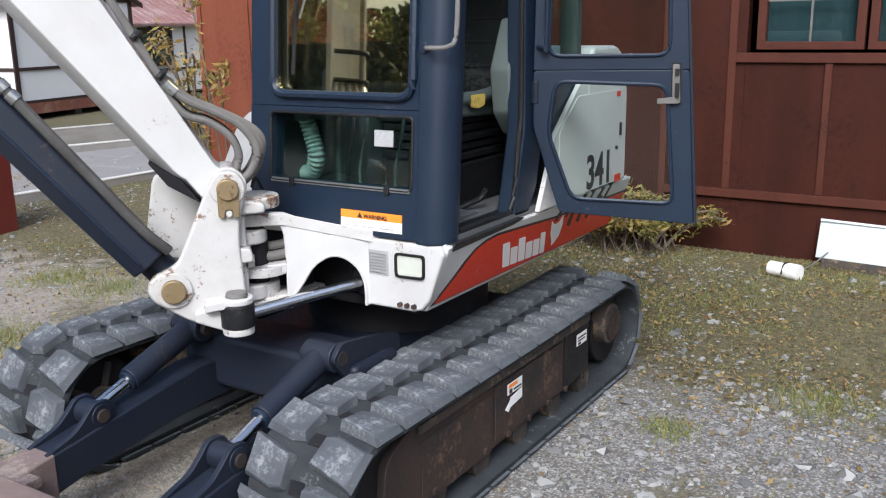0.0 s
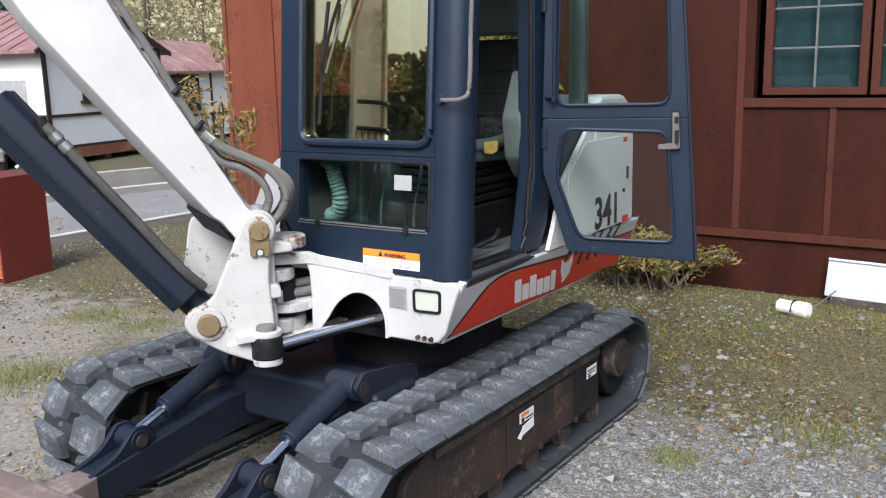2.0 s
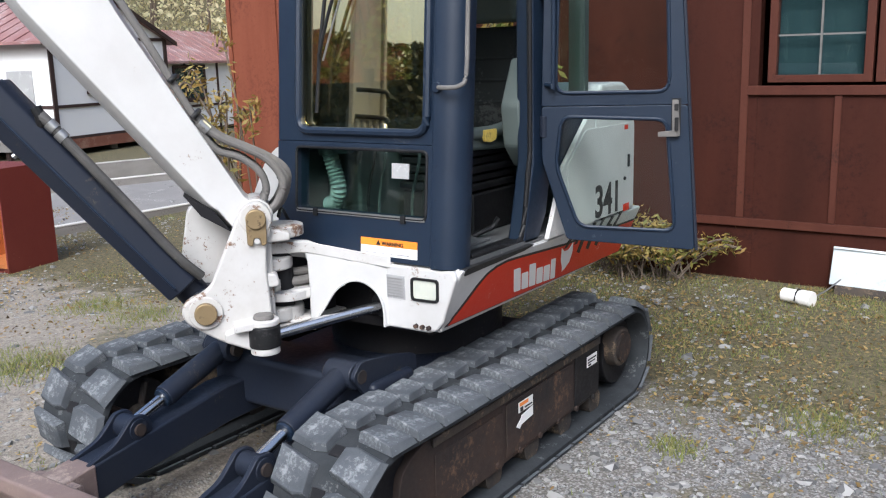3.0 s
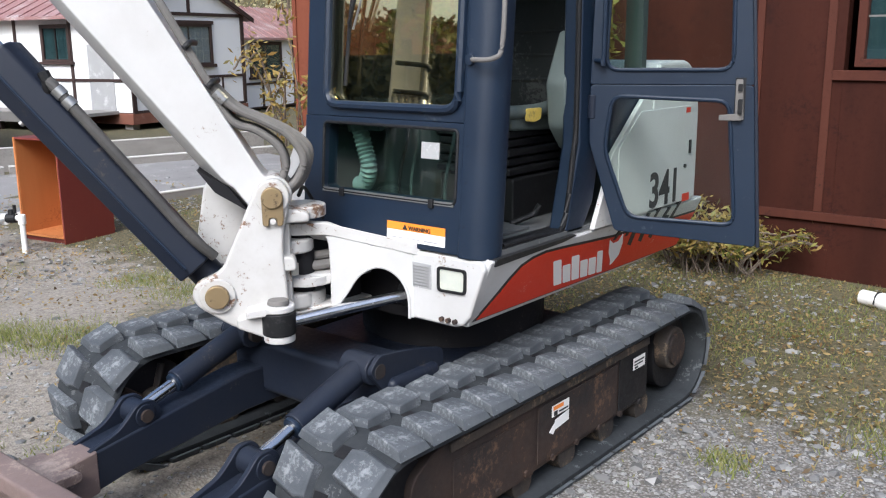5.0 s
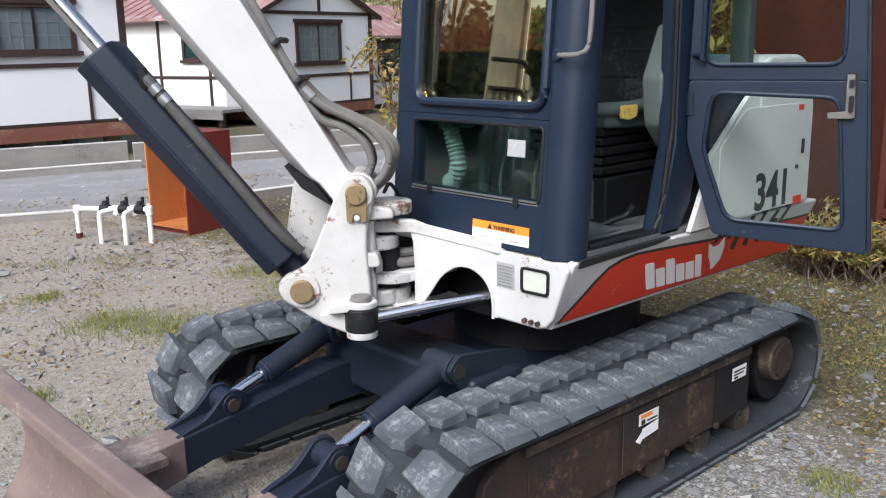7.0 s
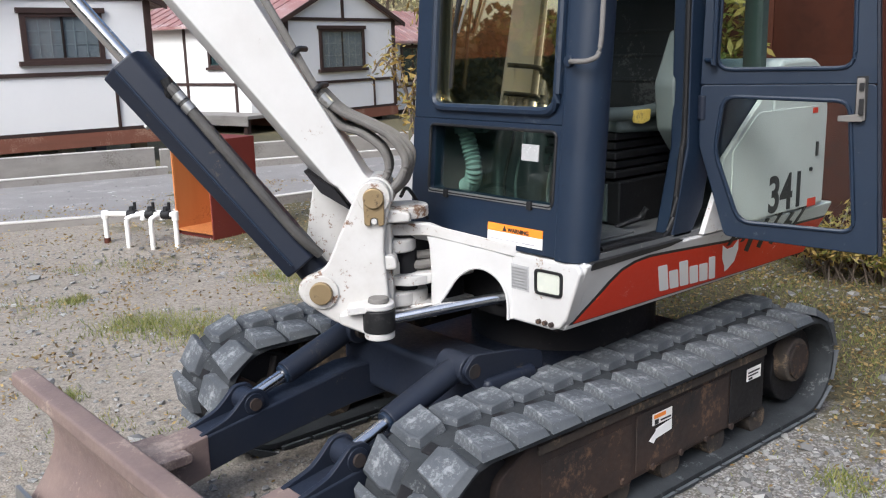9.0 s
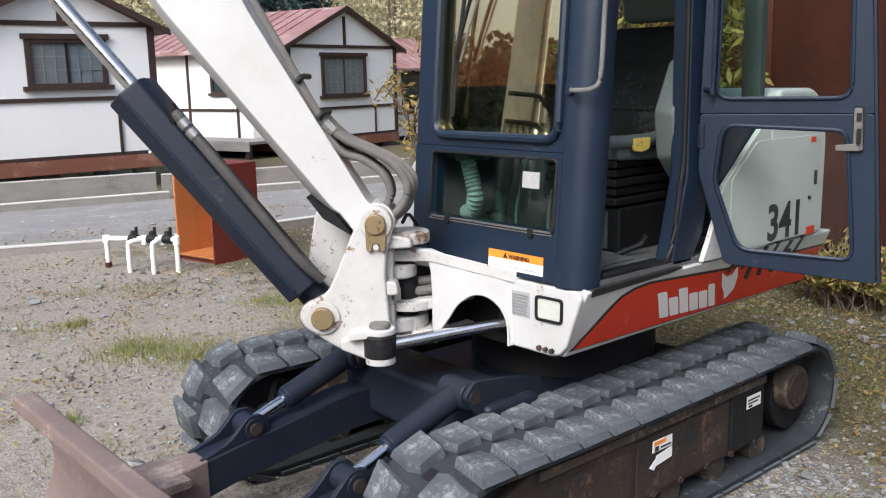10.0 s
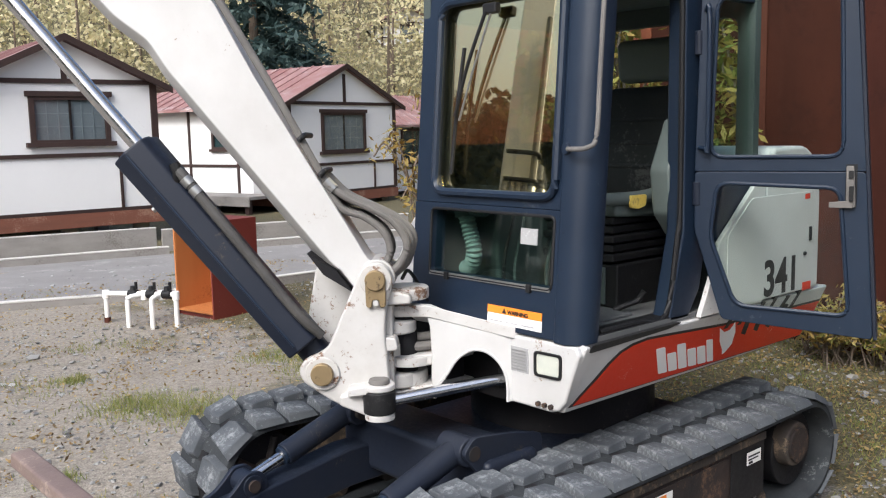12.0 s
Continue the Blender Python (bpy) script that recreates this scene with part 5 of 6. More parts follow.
part("feed_hose", tubem([cyl_at(L_C - 0.19, -0.092, -0.03), cyl_at(L_C - 0.26, -0.095, -0.02), cyl_at(0.55, -0.088, -0.015), cyl_at(0.25, -0.08, -0.02), cyl_at(0.12, -0.085, -0.06)], 0.021), hose_dark, bcyl, "dark dusty feed hose")
for l in (L_C - 0.235, L_C - 0.285):
    part("ferrule", rodm(cyl_at(l, -0.094, -0.022), cyl_at(l - 0.035, -0.095, -0.021), 0.026, seg=16), steel, bcyl)
part("bolt", rodm(cyl_at(L_C - 0.24, 0.095, -0.08), cyl_at(L_C - 0.24, 0.11, -0.08), 0.012, seg=8), steel, bcyl)
# hoses over the boom's back
for k in range(5):
    w = -0.075 - 0.033 * k
    top = [(0.75, 2.70), (0.455, 2.185), (0.325, 1.945)] if k == 0 else []
    du = 0.012 * (k % 3)
    path = top + [(0.215, 1.74), (0.13, 1.655), (0.02, 1.60), (-0.07 - du, 1.545), (-0.125 - du, 1.455 + du), (-0.10 - du, 1.375), (-0.04 - du, 1.315), (0.0, 1.27)]
    part("boom_hose", tubem([bp(u, z, w) for u, z in path], 0.0165, n=6), hose_mat, boom, "dusty grey hydraulic hose")
for k in range(4):
    w = -0.085 - 0.035 * k
    path = [(0.215, 1.71), (0.14, 1.60), (0.05, 1.565), (-0.03, 1.50), (-0.055, 1.42), (-0.02, 1.345), (0.0, 1.28)]
    part("boom_hose", tubem([bp(u, z, w) for u, z in path], 0.0155, n=6), hose_mat, boom, "dusty grey hydraulic hose")
for (u, z) in ((0.222, 1.735), (0.30, 1.88)):
    part("hose_clamp", tubem([bp(u, z, -0.05), bp(u - 0.02, z + 0.02, -0.07), bp(u - 0.02, z + 0.02, -0.22)], 0.012), black_plastic, boom)
part("ferrule", rodm(bp(0.20, 1.715, -0.075), bp(0.165, 1.68, -0.075), 0.022, seg=14), steel, boom)
part("loose_cable", tubem([(0.05, -0.95, 1.30), (0.0, -0.88, 1.32), (-0.05, -0.80, 1.27), (-0.06, -0.72, 1.16)], 0.008), black_plastic, boom)

# ---- cab ----
def rake(z):
    return -0.67 + 0.085 * (z - 1.075)

def fp(x, z, d):
    return (x, rake(z) + d, z)

CAB_L, CAB_R, CAB_T = -0.245, 0.77, 2.52
cab = part("cab", boxm(CAB_L, CAB_R, -0.60, 0.60, 1.079, 1.10), floor_dust, digger, "navy steel cab with a dusty rubber floor")
lower_hole = round_poly([(-0.125, 1.275), (-0.125, 1.565), (0.615, 1.565), (0.615, 1.275)], 0.025)
ring = prismm(round_poly([(CAB_L, 1.08), (CAB_L, 1.590), (0.66, 1.590), (0.66, 1.08)], 0.004), fp, 0.0, 0.09, hole=lower_hole)
part("front_lower_frame", ring, navy, cab, "", 0.006)
upper_hole = round_poly([(-0.11, 1.640), (-0.11, 2.46), (0.612, 2.46), (0.612, 1.640)], 0.07)
ring = prismm(round_poly([(CAB_L, 1.591), (CAB_L, CAB_T), (0.66, CAB_T), (0.66, 1.591)], 0.004), fp, 0.004, 0.09, hole=upper_hole)
part("front_upper_frame", ring, navy, cab, "", 0.006)
# bulging corner post
post = bmesh.new()
prof = [(0.64, -0.005), (0.70, -0.008), (0.745, 0.012), (0.772, 0.05), (0.775, 0.10), (0.765, 0.125), (0.70, 0.13), (0.64, 0.09)]
lo = [post.verts.new((x, rake(1.072) + d, 1.072)) for x, d in prof]
hi = [post.verts.new((x, rake(CAB_T) + d, CAB_T)) for x, d in prof]
for i in range(8):
    j = (i + 1) % 8
    post.faces.new((lo[i], lo[j], hi[j], hi[i]))
post.faces.new(lo)
post.faces.new(hi)
part("corner_post", post, navy, cab, "smooth navy corner post", 0.008, smooth=50)
for z in (1.19, 1.36, 1.50):
    part("plug", rodm((0.672, rake(z) - 0.006, z), (0.672, rake(z) + 0.004, z), 0.012, seg=12), navy_dirty, cab)
part("plug", rodm((-0.235, rake(1.42) - 0.008, 1.42), (-0.235, rake(1.42), 1.42), 0.012, seg=12), black_plastic, cab)
def loop_tube(outline, place, r, name, mat, parent):
    pts = [Vector(place(a, b)) for a, b in outline]
    bm = bmesh.new()
    tube(bm, pts + [pts[0]], r, 8)
    return part(name, bm, mat, parent)
loop_tube(upper_hole, lambda a, b: fp(a, b, -0.004), 0.019, "window_rim", navy, cab)
loop_tube(lower_hole, lambda a, b: fp(a, b, 0.0), 0.007, "window_seal", black_plastic, cab)
part("lower_clip_strip", prismm([(-0.12, 1.268), (-0.12, 1.285), (0.61, 1.285), (0.61, 1.268)], fp, -0.006, 0.0), steel, cab)
for x in (0.0, 0.50):
    part("window_clip", prismm([(x - 0.012, 1.255), (x - 0.012, 1.29), (x + 0.012, 1.29), (x + 0.012, 1.255)], fp, -0.016, 0.0), black_plastic, cab, "", 0.004)
def pane(name, outline, place, d0, d1, mat, label):
    ob = part(name, prismm(outline, place, d0, d1), mat, cab, label, smooth=0)
    ob.visible_shadow = False
    return ob
pane("windshield", upper_hole, fp, 0.030, 0.035, shield_sky_glass, "tinted windshield reflecting sky and boards, the sky's gold painted in")
pane("lower_window", lower_hole, fp, 0.030, 0.035, cab_glass, "tinted lower front window")
# roof, rear and right walls with their glass
part("roof", prismm(round_poly([(CAB_L - 0.01, -0.56), (CAB_R + 0.01, -0.56), (CAB_R + 0.01, 0.62), (CAB_L - 0.01, 0.62)], 0.08), lambda a, b, d: (a, b, d), CAB_T, CAB_T + 0.07), navy, cab, "", 0.02)
part("headliner", boxm(CAB_L + 0.02, CAB_R - 0.03, -0.50, 0.55, CAB_T - 0.03, CAB_T - 0.004), cab_dark, cab)
def rp(a, b, d):
    return (a, 0.60 - d, b)
part("rear_frame", prismm(round_poly([(CAB_L, 1.10), (CAB_L, CAB_T), (CAB_R, CAB_T), (CAB_R, 1.10)], 0.01), rp, 0.0, 0.05, hole=round_poly([(CAB_L + 0.09, 1.72), (CAB_L + 0.09, 2.40), (CAB_R - 0.09, 2.40), (CAB_R - 0.09, 1.72)], 0.06)), cab_dark, cab, "", 0.006)
pane("rear_window", [(CAB_L + 0.05, 1.70), (CAB_L + 0.05, 2.43), (CAB_R - 0.05, 2.43), (CAB_R - 0.05, 1.70)], rp, 0.02, 0.025, door_glass, "rear window")
def lp(a, b, d):
    return (CAB_L + d, a, b)
part("right_wall", prismm([(-0.58, 1.10), (-0.55, CAB_T), (0.55, CAB_T), (0.55, 1.10)], lp, 0.0, 0.05, hole=[(-0.46, 1.84), (-0.43, 2.40), (0.46, 2.40), (0.46, 1.84)]), cab_dark, cab, "", 0.006)
pane("side_window", [(-0.50, 1.60), (-0.46, 2.42), (0.48, 2.42), (0.48, 1.60)], lp, 0.02, 0.025, door_glass, "right side window")
# left side: sill, rear pillar, quarter window
part("door_sill", boxm(0.66, 0.768, -0.54, -0.02, 1.079, 1.105), black_plastic, cab, "worn black door sill", 0.006)
part("seal_strip", tubem([(0.755, -0.53, 1.11), (0.755, -0.3, 1.112), (0.755, -0.09, 1.115), (0.757, -0.02, 1.42), (0.757, 0.0, 1.6), (0.757, 0.0, 2.48)], 0.012, seg=8, n=4), black_plastic, cab)
def sp(a, b, d):
    return (CAB_R - d, a, b)
pil = [(-0.09, 1.079), (0.055, 1.079), (0.14, 1.20), (0.185, 1.40), (0.19, CAB_T), (0.01, CAB_T), (0.01, 1.46)]
part("rear_pillar", prismm(pil, sp, 0.0, 0.09), navy, cab, "navy rear door pillar", 0.012)
part("quarter_frame", prismm([(0.19, 1.40), (0.19, CAB_T), (0.60, CAB_T), (0.60, 1.40)], sp, 0.005, 0.055, hole=[(0.23, 1.72), (0.23, 2.45), (0.56, 2.45), (0.56, 1.72)]), navy, cab, "", 0.006)
pane("quarter_window", [(0.22, 1.70), (0.22, 2.46), (0.57, 2.46), (0.57, 1.70)], sp, 0.025, 0.03, door_glass, "rear quarter window")
part("header", boxm(0.70, CAB_R, -0.54, 0.01, 2.46, CAB_T), navy, cab, "", 0.01)
# grab handle on the post
part("grab_handle", tubem([(0.665, rake(1.83) - 0.002, 1.83), (0.72, rake(1.83) - 0.055, 1.83), (0.785, rake(1.83) - 0.03, 1.835), (0.80, rake(1.87) + 0.0, 1.88), (0.80, rake(2.1), 2.1), (0.80, rake(2.4), 2.40), (0.77, rake(2.44) + 0.04, 2.46)], 0.0095, n=6), hose_mat, cab, "grey steel grab handle")
part("handle_foot", rodm((0.665, rake(1.83) + 0.004, 1.83), (0.665, rake(1.83) - 0.02, 1.83), 0.022, seg=14), navy, cab, "", 0.004)
# stickers
ws = part("warning_label", prismm([(0.266, 1.104), (0.266, 1.18), (0.575, 1.18), (0.575, 1.104)], fp, -0.002, 0.0), label_white, cab, "white warning label with an orange band")
part("label_band", prismm([(0.266, 1.148), (0.266, 1.18), (0.575, 1.18), (0.575, 1.148)], fp, -0.0035, 0.0), orange, ws)
wt = text_mesh("WARNING", 0.024)
wt_ob = mesh_part("label_word", wt, black_stripe, ws, "the word WARNING", smooth=0)
wt_ob.matrix_basis = Matrix.Translation((0.385, rake(1.15) - 0.004, 1.152)) @ Matrix.Rotation(math.pi / 2, 4, "X")
part("label_triangle", prismm([(0.352, 1.152), (0.378, 1.152), (0.365, 1.175)], fp, -0.0045, 0.0), black_stripe, ws)
for k in range(3):
    part("label_line", prismm([(0.285 + 0.09 * k, 1.114), (0.285 + 0.09 * k, 1.119), (0.355 + 0.09 * k, 1.119), (0.355 + 0.09 * k, 1.114)], fp, -0.003, 0.0), label_grey, ws)
part("window_label", prismm([(0.412, 1.442), (0.412, 1.507), (0.504, 1.507), (0.504, 1.442)], fp, 0.024, 0.0285), label_grey, cab, "white paper label on the glass")
# wiper
wp = part("wiper_arm", tubem([(0.20, rake(2.40) - 0.03, 2.40), (0.10, rake(2.2) - 0.03, 2.18), (0.03, rake(1.98) - 0.025, 1.97)], 0.008, seg=8), black_plastic, cab, "black wiper arm and blade")
part("wiper_link", tubem([(0.225, rake(2.40) - 0.025, 2.39), (0.13, rake(2.2) - 0.025, 2.16), (0.05, rake(1.98) - 0.02, 1.95)], 0.005, seg=8), steel, wp)
part("wiper_blade", tubem([(0.055, rake(2.26) - 0.008, 2.26), (0.02, rake(2.0) - 0.008, 1.98), (0.005, rake(1.72) - 0.008, 1.72)], 0.009, seg=8), black_plastic, wp)
part("wiper_motor", boxm(0.18, 0.26, rake(2.41) - 0.035, rake(2.41), 2.385, 2.43), black_plastic, wp, "", 0.008)

# ---- cab interior ----
sx, sy = 0.27, 0.14
seat = part("operator_seat", prismm(round_poly([(sy - 0.26, 1.515), (sy - 0.25, 1.60), (sy + 0.22, 1.575), (sy + 0.24, 1.49)], 0.04), lambda a, b, d: (d, a, b), sx - 0.24, sx + 0.24), seat_grey, cab, "grey-green vinyl operator seat", 0.03)
part("backrest", prismm(round_poly([(sy + 0.20, 1.56), (sy + 0.16, 1.70), (sy + 0.24, 2.10), (sy + 0.36, 2.10), (sy + 0.36, 1.56)], 0.05), lambda a, b, d: (d, a, b), sx - 0.22, sx + 0.22), seat_black, seat, "black cloth backrest", 0.035)
for z in (1.72, 1.83, 1.94):
    part("pleat", tubem([(sx - 0.2, sy + 0.17 + (z - 1.7) * 0.2, z), (sx, sy + 0.165 + (z - 1.7) * 0.2, z), (sx + 0.2, sy + 0.17 + (z - 1.7) * 0.2, z)], 0.012, seg=8), seat_black, seat)
part("headrest", prismm(round_poly([(sy + 0.22, 2.12), (sy + 0.20, 2.32), (sy + 0.32, 2.33), (sy + 0.34, 2.12)], 0.04), lambda a, b, d: (d, a, b), sx - 0.13, sx + 0.20), seat_grey, seat, "", 0.03)
bel = bmesh.new()
for k in range(5):
    z = 1.31 + k * 0.042
    box(bel, sx - 0.21 + 0.012 * (k % 2), sx + 0.21 - 0.012 * (k % 2), sy - 0.24 + 0.012 * (k % 2), sy + 0.20, z, z + 0.036)
part("bellows", bel, black_plastic, seat, "black rubber suspension bellows", 0.010)
part("seat_base", boxm(sx - 0.20, sx + 0.22, sy - 0.22, sy + 0.22, 1.10, 1.30), black_plastic, seat, "black steel seat base", 0.012)
part("base_front", boxm(sx - 0.02, sx + 0.16, sy - 0.235, sy - 0.221, 1.115, 1.285), cab_dark, seat, "", 0.006)
part("lap_bar", tubem([(0.50, -0.24, 1.60), (0.51, -0.05, 1.595), (0.52, 0.10, 1.60), (0.55, 0.24, 1.63)], 0.030, seg=12), seat_grey, cab, "grey padded arm bar")
part("yellow_tag", prismm(round_poly([(-0.055, 1.555), (-0.06, 1.61), (0.055, 1.61), (0.05, 1.56), (0.0, 1.548)], 0.012), lambda a, b, d: (0.512 + d, a, b), 0.02, 0.036), yellow, cab, "yellow plastic tag", 0.003)
console = part("arm_console", prismm(round_poly([(0.02, 1.53), (-0.005, 1.72), (0.10, 1.94), (0.20, 1.94), (0.20, 1.44), (0.12, 1.42)], 0.02), lambda a, b, d: (d, a, b), 0.60, 0.70), seat_grey, cab, "grey-green raised arm console", 0.012)
for a, b in ((0.04, 1.70), (0.13, 1.72), (0.05, 1.57), (0.15, 1.52)):
    part("screw", rodm((0.699, a, b), (0.706, a, b), 0.011, seg=10), black_plastic, console)
part("slot", prismm([(0.11, 1.80), (0.165, 1.90), (0.175, 1.895), (0.12, 1.795)], lambda a, b, d: (d, a, b), 0.699, 0.703), black_plastic, console)
def joystick(x, y, z):
    j = part("joystick", rodm((x, y, z - 0.05), (x + 0.01, y - 0.02, z + 0.16), 0.012, seg=10), black_plastic, cab, "black control lever with a rubber boot")
    boot = bmesh.new()
    for k in range(5):
        rod(boot, (x, y, z + 0.018 * k - 0.05), (x, y, z + 0.018 * k - 0.034), 0.052 - 0.008 * k, seg=16)
    part("boot", boot, black_plastic, j, "", 0.003)
    part("grip", rodm((x + 0.01, y - 0.02, z + 0.13), (x + 0.012, y - 0.03, z + 0.235), 0.022, 0.026, seg=14), black_plastic, j, "", 0.008)
joystick(-0.03, -0.18, 1.68)
part("right_console", prismm(round_poly([(-0.36, 1.12), (-0.36, 1.50), (-0.22, 1.64), (0.40, 1.64), (0.40, 1.12)], 0.03), lambda a, b, d: (d, a, b), -0.19, 0.02), cab_dark, cab, "grey-green right-hand console", 0.02)
for k, x in enumerate((0.10, 0.17, 0.36, 0.42)):
    lev = part("travel_lever", tubem([(x, -0.38, 1.10), (x, -0.40, 1.30), (x + 0.02, -0.36, 1.50), (x + 0.03, -0.37, 1.60)], 0.008, seg=8), black_plastic if k in (0, 3) else cab_dark, cab, "slim control lever")
    part("knob", rodm((x + 0.03, -0.37, 1.59), (x + 0.03, -0.375, 1.65), 0.017, seg=12), black_plastic, lev, "", 0.005)
part("air_duct", tubem([(-0.04, -0.50, 1.53), (-0.02, -0.49, 1.44), (0.0, -0.49, 1.36), (-0.04, -0.47, 1.29), (-0.10, -0.45, 1.27)], 0.036, seg=14, n=9, wave=0.004), duct_mat, cab, "corrugated grey-green air hose")
part("duct_collar", rodm((-0.04, -0.50, 1.52), (-0.045, -0.50, 1.555), 0.05, seg=16), seat_grey, cab)
part("instrument_panel", prismm(round_poly([(-0.52, 1.52), (-0.54, 1.60), (-0.36, 1.66), (-0.30, 1.60)], 0.02), lambda a, b, d: (d, a, b), -0.19, 0.10), cab_dark, cab, "", 0.01)
part("foot_pedal", tubem([(0.52, -0.14, 1.11), (0.55, -0.10, 1.13), (0.58, -0.05, 1.15), (0.60, -0.03, 1.19)], 0.014, seg=8), black_plastic, cab)
part("boot_tray", boxm(0.0, 0.62, -0.52, -0.14, 1.10, 1.112), floor_dust, cab, "", 0.004)

# ---- open cab door ----
HN = Vector((0.79, 0.10, 0))
DD = Vector((0.63, 0.245, 0)).normalized()
DN = Vector((DD.y, -DD.x, 0))
def dp(s, z, d):
    return HN + DD * s + DN * d + Vector((0, 0, z))
dbm = bmesh.new()
up_hole = round_poly([(0.065, 2.43), (0.535, 2.43), (0.56, 1.775), (0.045, 1.775)], 0.06)
prism(dbm, round_poly([(0.0, 2.50), (0.585, 2.50), (0.645, 1.715), (-0.02, 1.715)], 0.004), dp, -0.025, 0.025, hole=up_hole)
low_hole = round_poly([(0.075, 1.668), (0.55, 1.65), (0.598, 1.135), (0.155, 1.15), (0.048, 1.44)], 0.05)
prism(dbm, round_poly([(-0.02, 1.714), (0.645, 1.714), (0.69, 1.045), (0.10, 1.085), (-0.02, 1.47)], 0.02), dp, -0.025, 0.025, hole=low_hole)
door = part("cab_door", dbm, navy, digger, "navy steel cab door standing open", 0.006)
def door_pane(outline, label):
    ob = part("door_pane", prismm(outline, dp, -0.012, -0.008), door_glass, door, label, smooth=0)
    ob.visible_shadow = False
door_pane(up_hole, "clear upper door glass")
door_pane(low_hole, "clear lower door glass")
loop_tube(up_hole, lambda a, b: dp(a, b, 0.026), 0.009, "pane_seal", navy, door)
loop_tube(low_hole, lambda a, b: dp(a, b, 0.026), 0.009, "pane_seal", navy, door)
part("edge_flange", prismm([(0.585, 2.50), (0.60, 2.50), (0.705, 1.045), (0.69, 1.045)], dp, -0.06, 0.03), navy_dirty, door, "", 0.004)
latch = part("door_latch", prismm(round_poly([(0.574, 1.575), (0.572, 1.738), (0.600, 1.738), (0.610, 1.575)], 0.006), dp, 0.026, 0.045), hose_mat, door, "worn grey steel latch", 0.003)
part("latch_lever", prismm(round_poly([(0.512, 1.572), (0.512, 1.594), (0.60, 1.602), (0.60, 1.572)], 0.004), dp, 0.028, 0.048), hose_mat, latch, "", 0.003)
part("latch_block", prismm(round_poly([(0.585, 1.60), (0.585, 1.66), (0.602, 1.66), (0.602, 1.60)], 0.004), dp, 0.045, 0.06), black_plastic, latch, "", 0.002)
part("latch_block", prismm(round_poly([(0.582, 1.69), (0.582, 1.72), (0.60, 1.72), (0.60, 1.69)], 0.004), dp, 0.045, 0.052), black_plastic, latch)
part("latch_back", prismm([(0.57, 1.58), (0.57, 1.745), (0.612, 1.745), (0.612, 1.58)], dp, 0.0255, 0.030), black_plastic, latch)
part("inner_handle", tubem([dp(0.0, 1.815, 0.03), dp(0.03, 1.815, 0.06), dp(0.04, 1.84, 0.065), dp(0.04, 2.35, 0.065), dp(0.02, 2.38, 0.03)], 0.010, n=6), navy, door, "navy tubular handle")
for z in (1.62, 2.25):
    part("hinge", rodm((0.785, 0.085, z - 0.05), (0.785, 0.085, z + 0.05), 0.02, seg=14), navy_dirty, door, "", 0.004)

# ---- engine cover ----
hood = [(0.625, 1.078), (0.625, 1.72), (0.70, 1.80), (1.00, 1.80), (1.12, 1.73), (1.16, 1.55), (1.16, 1.078)]
cover = part("engine_cover", prismm(round_poly(hood, 0.03, 3), lambda a, b, d: (d, a, b), -0.74, 0.80), white, digger, "white engine cover with black model number", 0.03)
part("right_cover", prismm(round_poly([(-0.255, 1.079), (-0.80, 1.079), (-0.785, 1.14), (-0.61, 1.45), (-0.52, 1.53), (-0.255, 1.55)], 0.04, 3), lambda a, b, d: (a, d, b), -0.36, 0.60), white, cover, "white sloping cover on the far side of the cab", 0.02)
wing = [(0.10, 1.078), (0.215, 1.30), (0.245, 1.395), (0.48, 1.59), (0.618, 1.70), (0.618, 1.078)]
part("cover_wing", prismm(wing, lambda a, b, d: (d, a, b), 0.775, 0.80), white, cover, "white side wing beside the cab", 0.004)
part("cover_panel", prismm(round_poly([(0.30, 1.09), (0.30, 1.42), (0.50, 1.575), (1.06, 1.575), (1.06, 1.09)], 0.02), lambda a, b, d: (d, a, b), 0.80, 0.806), white, cover, "", 0.003)
num = mesh_part("model_number", text_mesh("341", 0.235), black_stripe, cover, "black number 341", smooth=0)
num.matrix_basis = Matrix.Translation((0.8075, 0.605, 1.105)) @ Matrix.Rotation(math.pi / 2, 4, "Z") @ Matrix.Rotation(math.pi / 2, 4, "X")
num.scale = (0.95, 1.0, 1.0)
for k in range(6):
    y0 = 0.36 + 0.115 * k
    part("letter_bar", prismm([(y0, 0.98), (y0 + 0.03, 0.98), (y0 + 0.075, 1.07 + 0.015 * (k % 2)), (y0 + 0.045, 1.07 + 0.015 * (k % 2))], lambda a, b, d: (side_x(min(b, 1.075)) + 0.005 + d, a, b), -0.02, 0.0), black_stripe, cover, "slanted black bar of lettering")
part("red_patch", boxm(0.806, 0.8085, 0.98, 1.06, 1.085, 1.125), red_stripe, cover)
part("red_patch", boxm(0.806, 0.8085, 0.985, 1.03, 1.54, 1.565), red_stripe, cover)
part("panel_latch", boxm(0.806, 0.815, 1.03, 1.05, 1.33, 1.40), black_plastic, cover, "", 0.003)
part("key_lock", rodm((0.805, 0.99, 1.27), (0.815, 0.99, 1.27), 0.010, seg=10), black_plastic, cover)

# ---- loose ground cover ----
def scatter(n, x0, x1, y0, y1, keep):
    x, y = rng.uniform(x0, x1, n), rng.uniform(y0, y1, n)
    k = rng.uniform(0, 1, n) < keep(x, y)
    return np.stack([x[k], y[k]], 1)

def patchy(x, y, f=1.1, s=0.0):
    return 0.5 + 0.5 * np.sin(f * x + 1.3 * np.sin(f * 0.8 * y + s)) * np.cos(f * 1.2 * y + 0.7 * np.sin(f * x * 1.7))

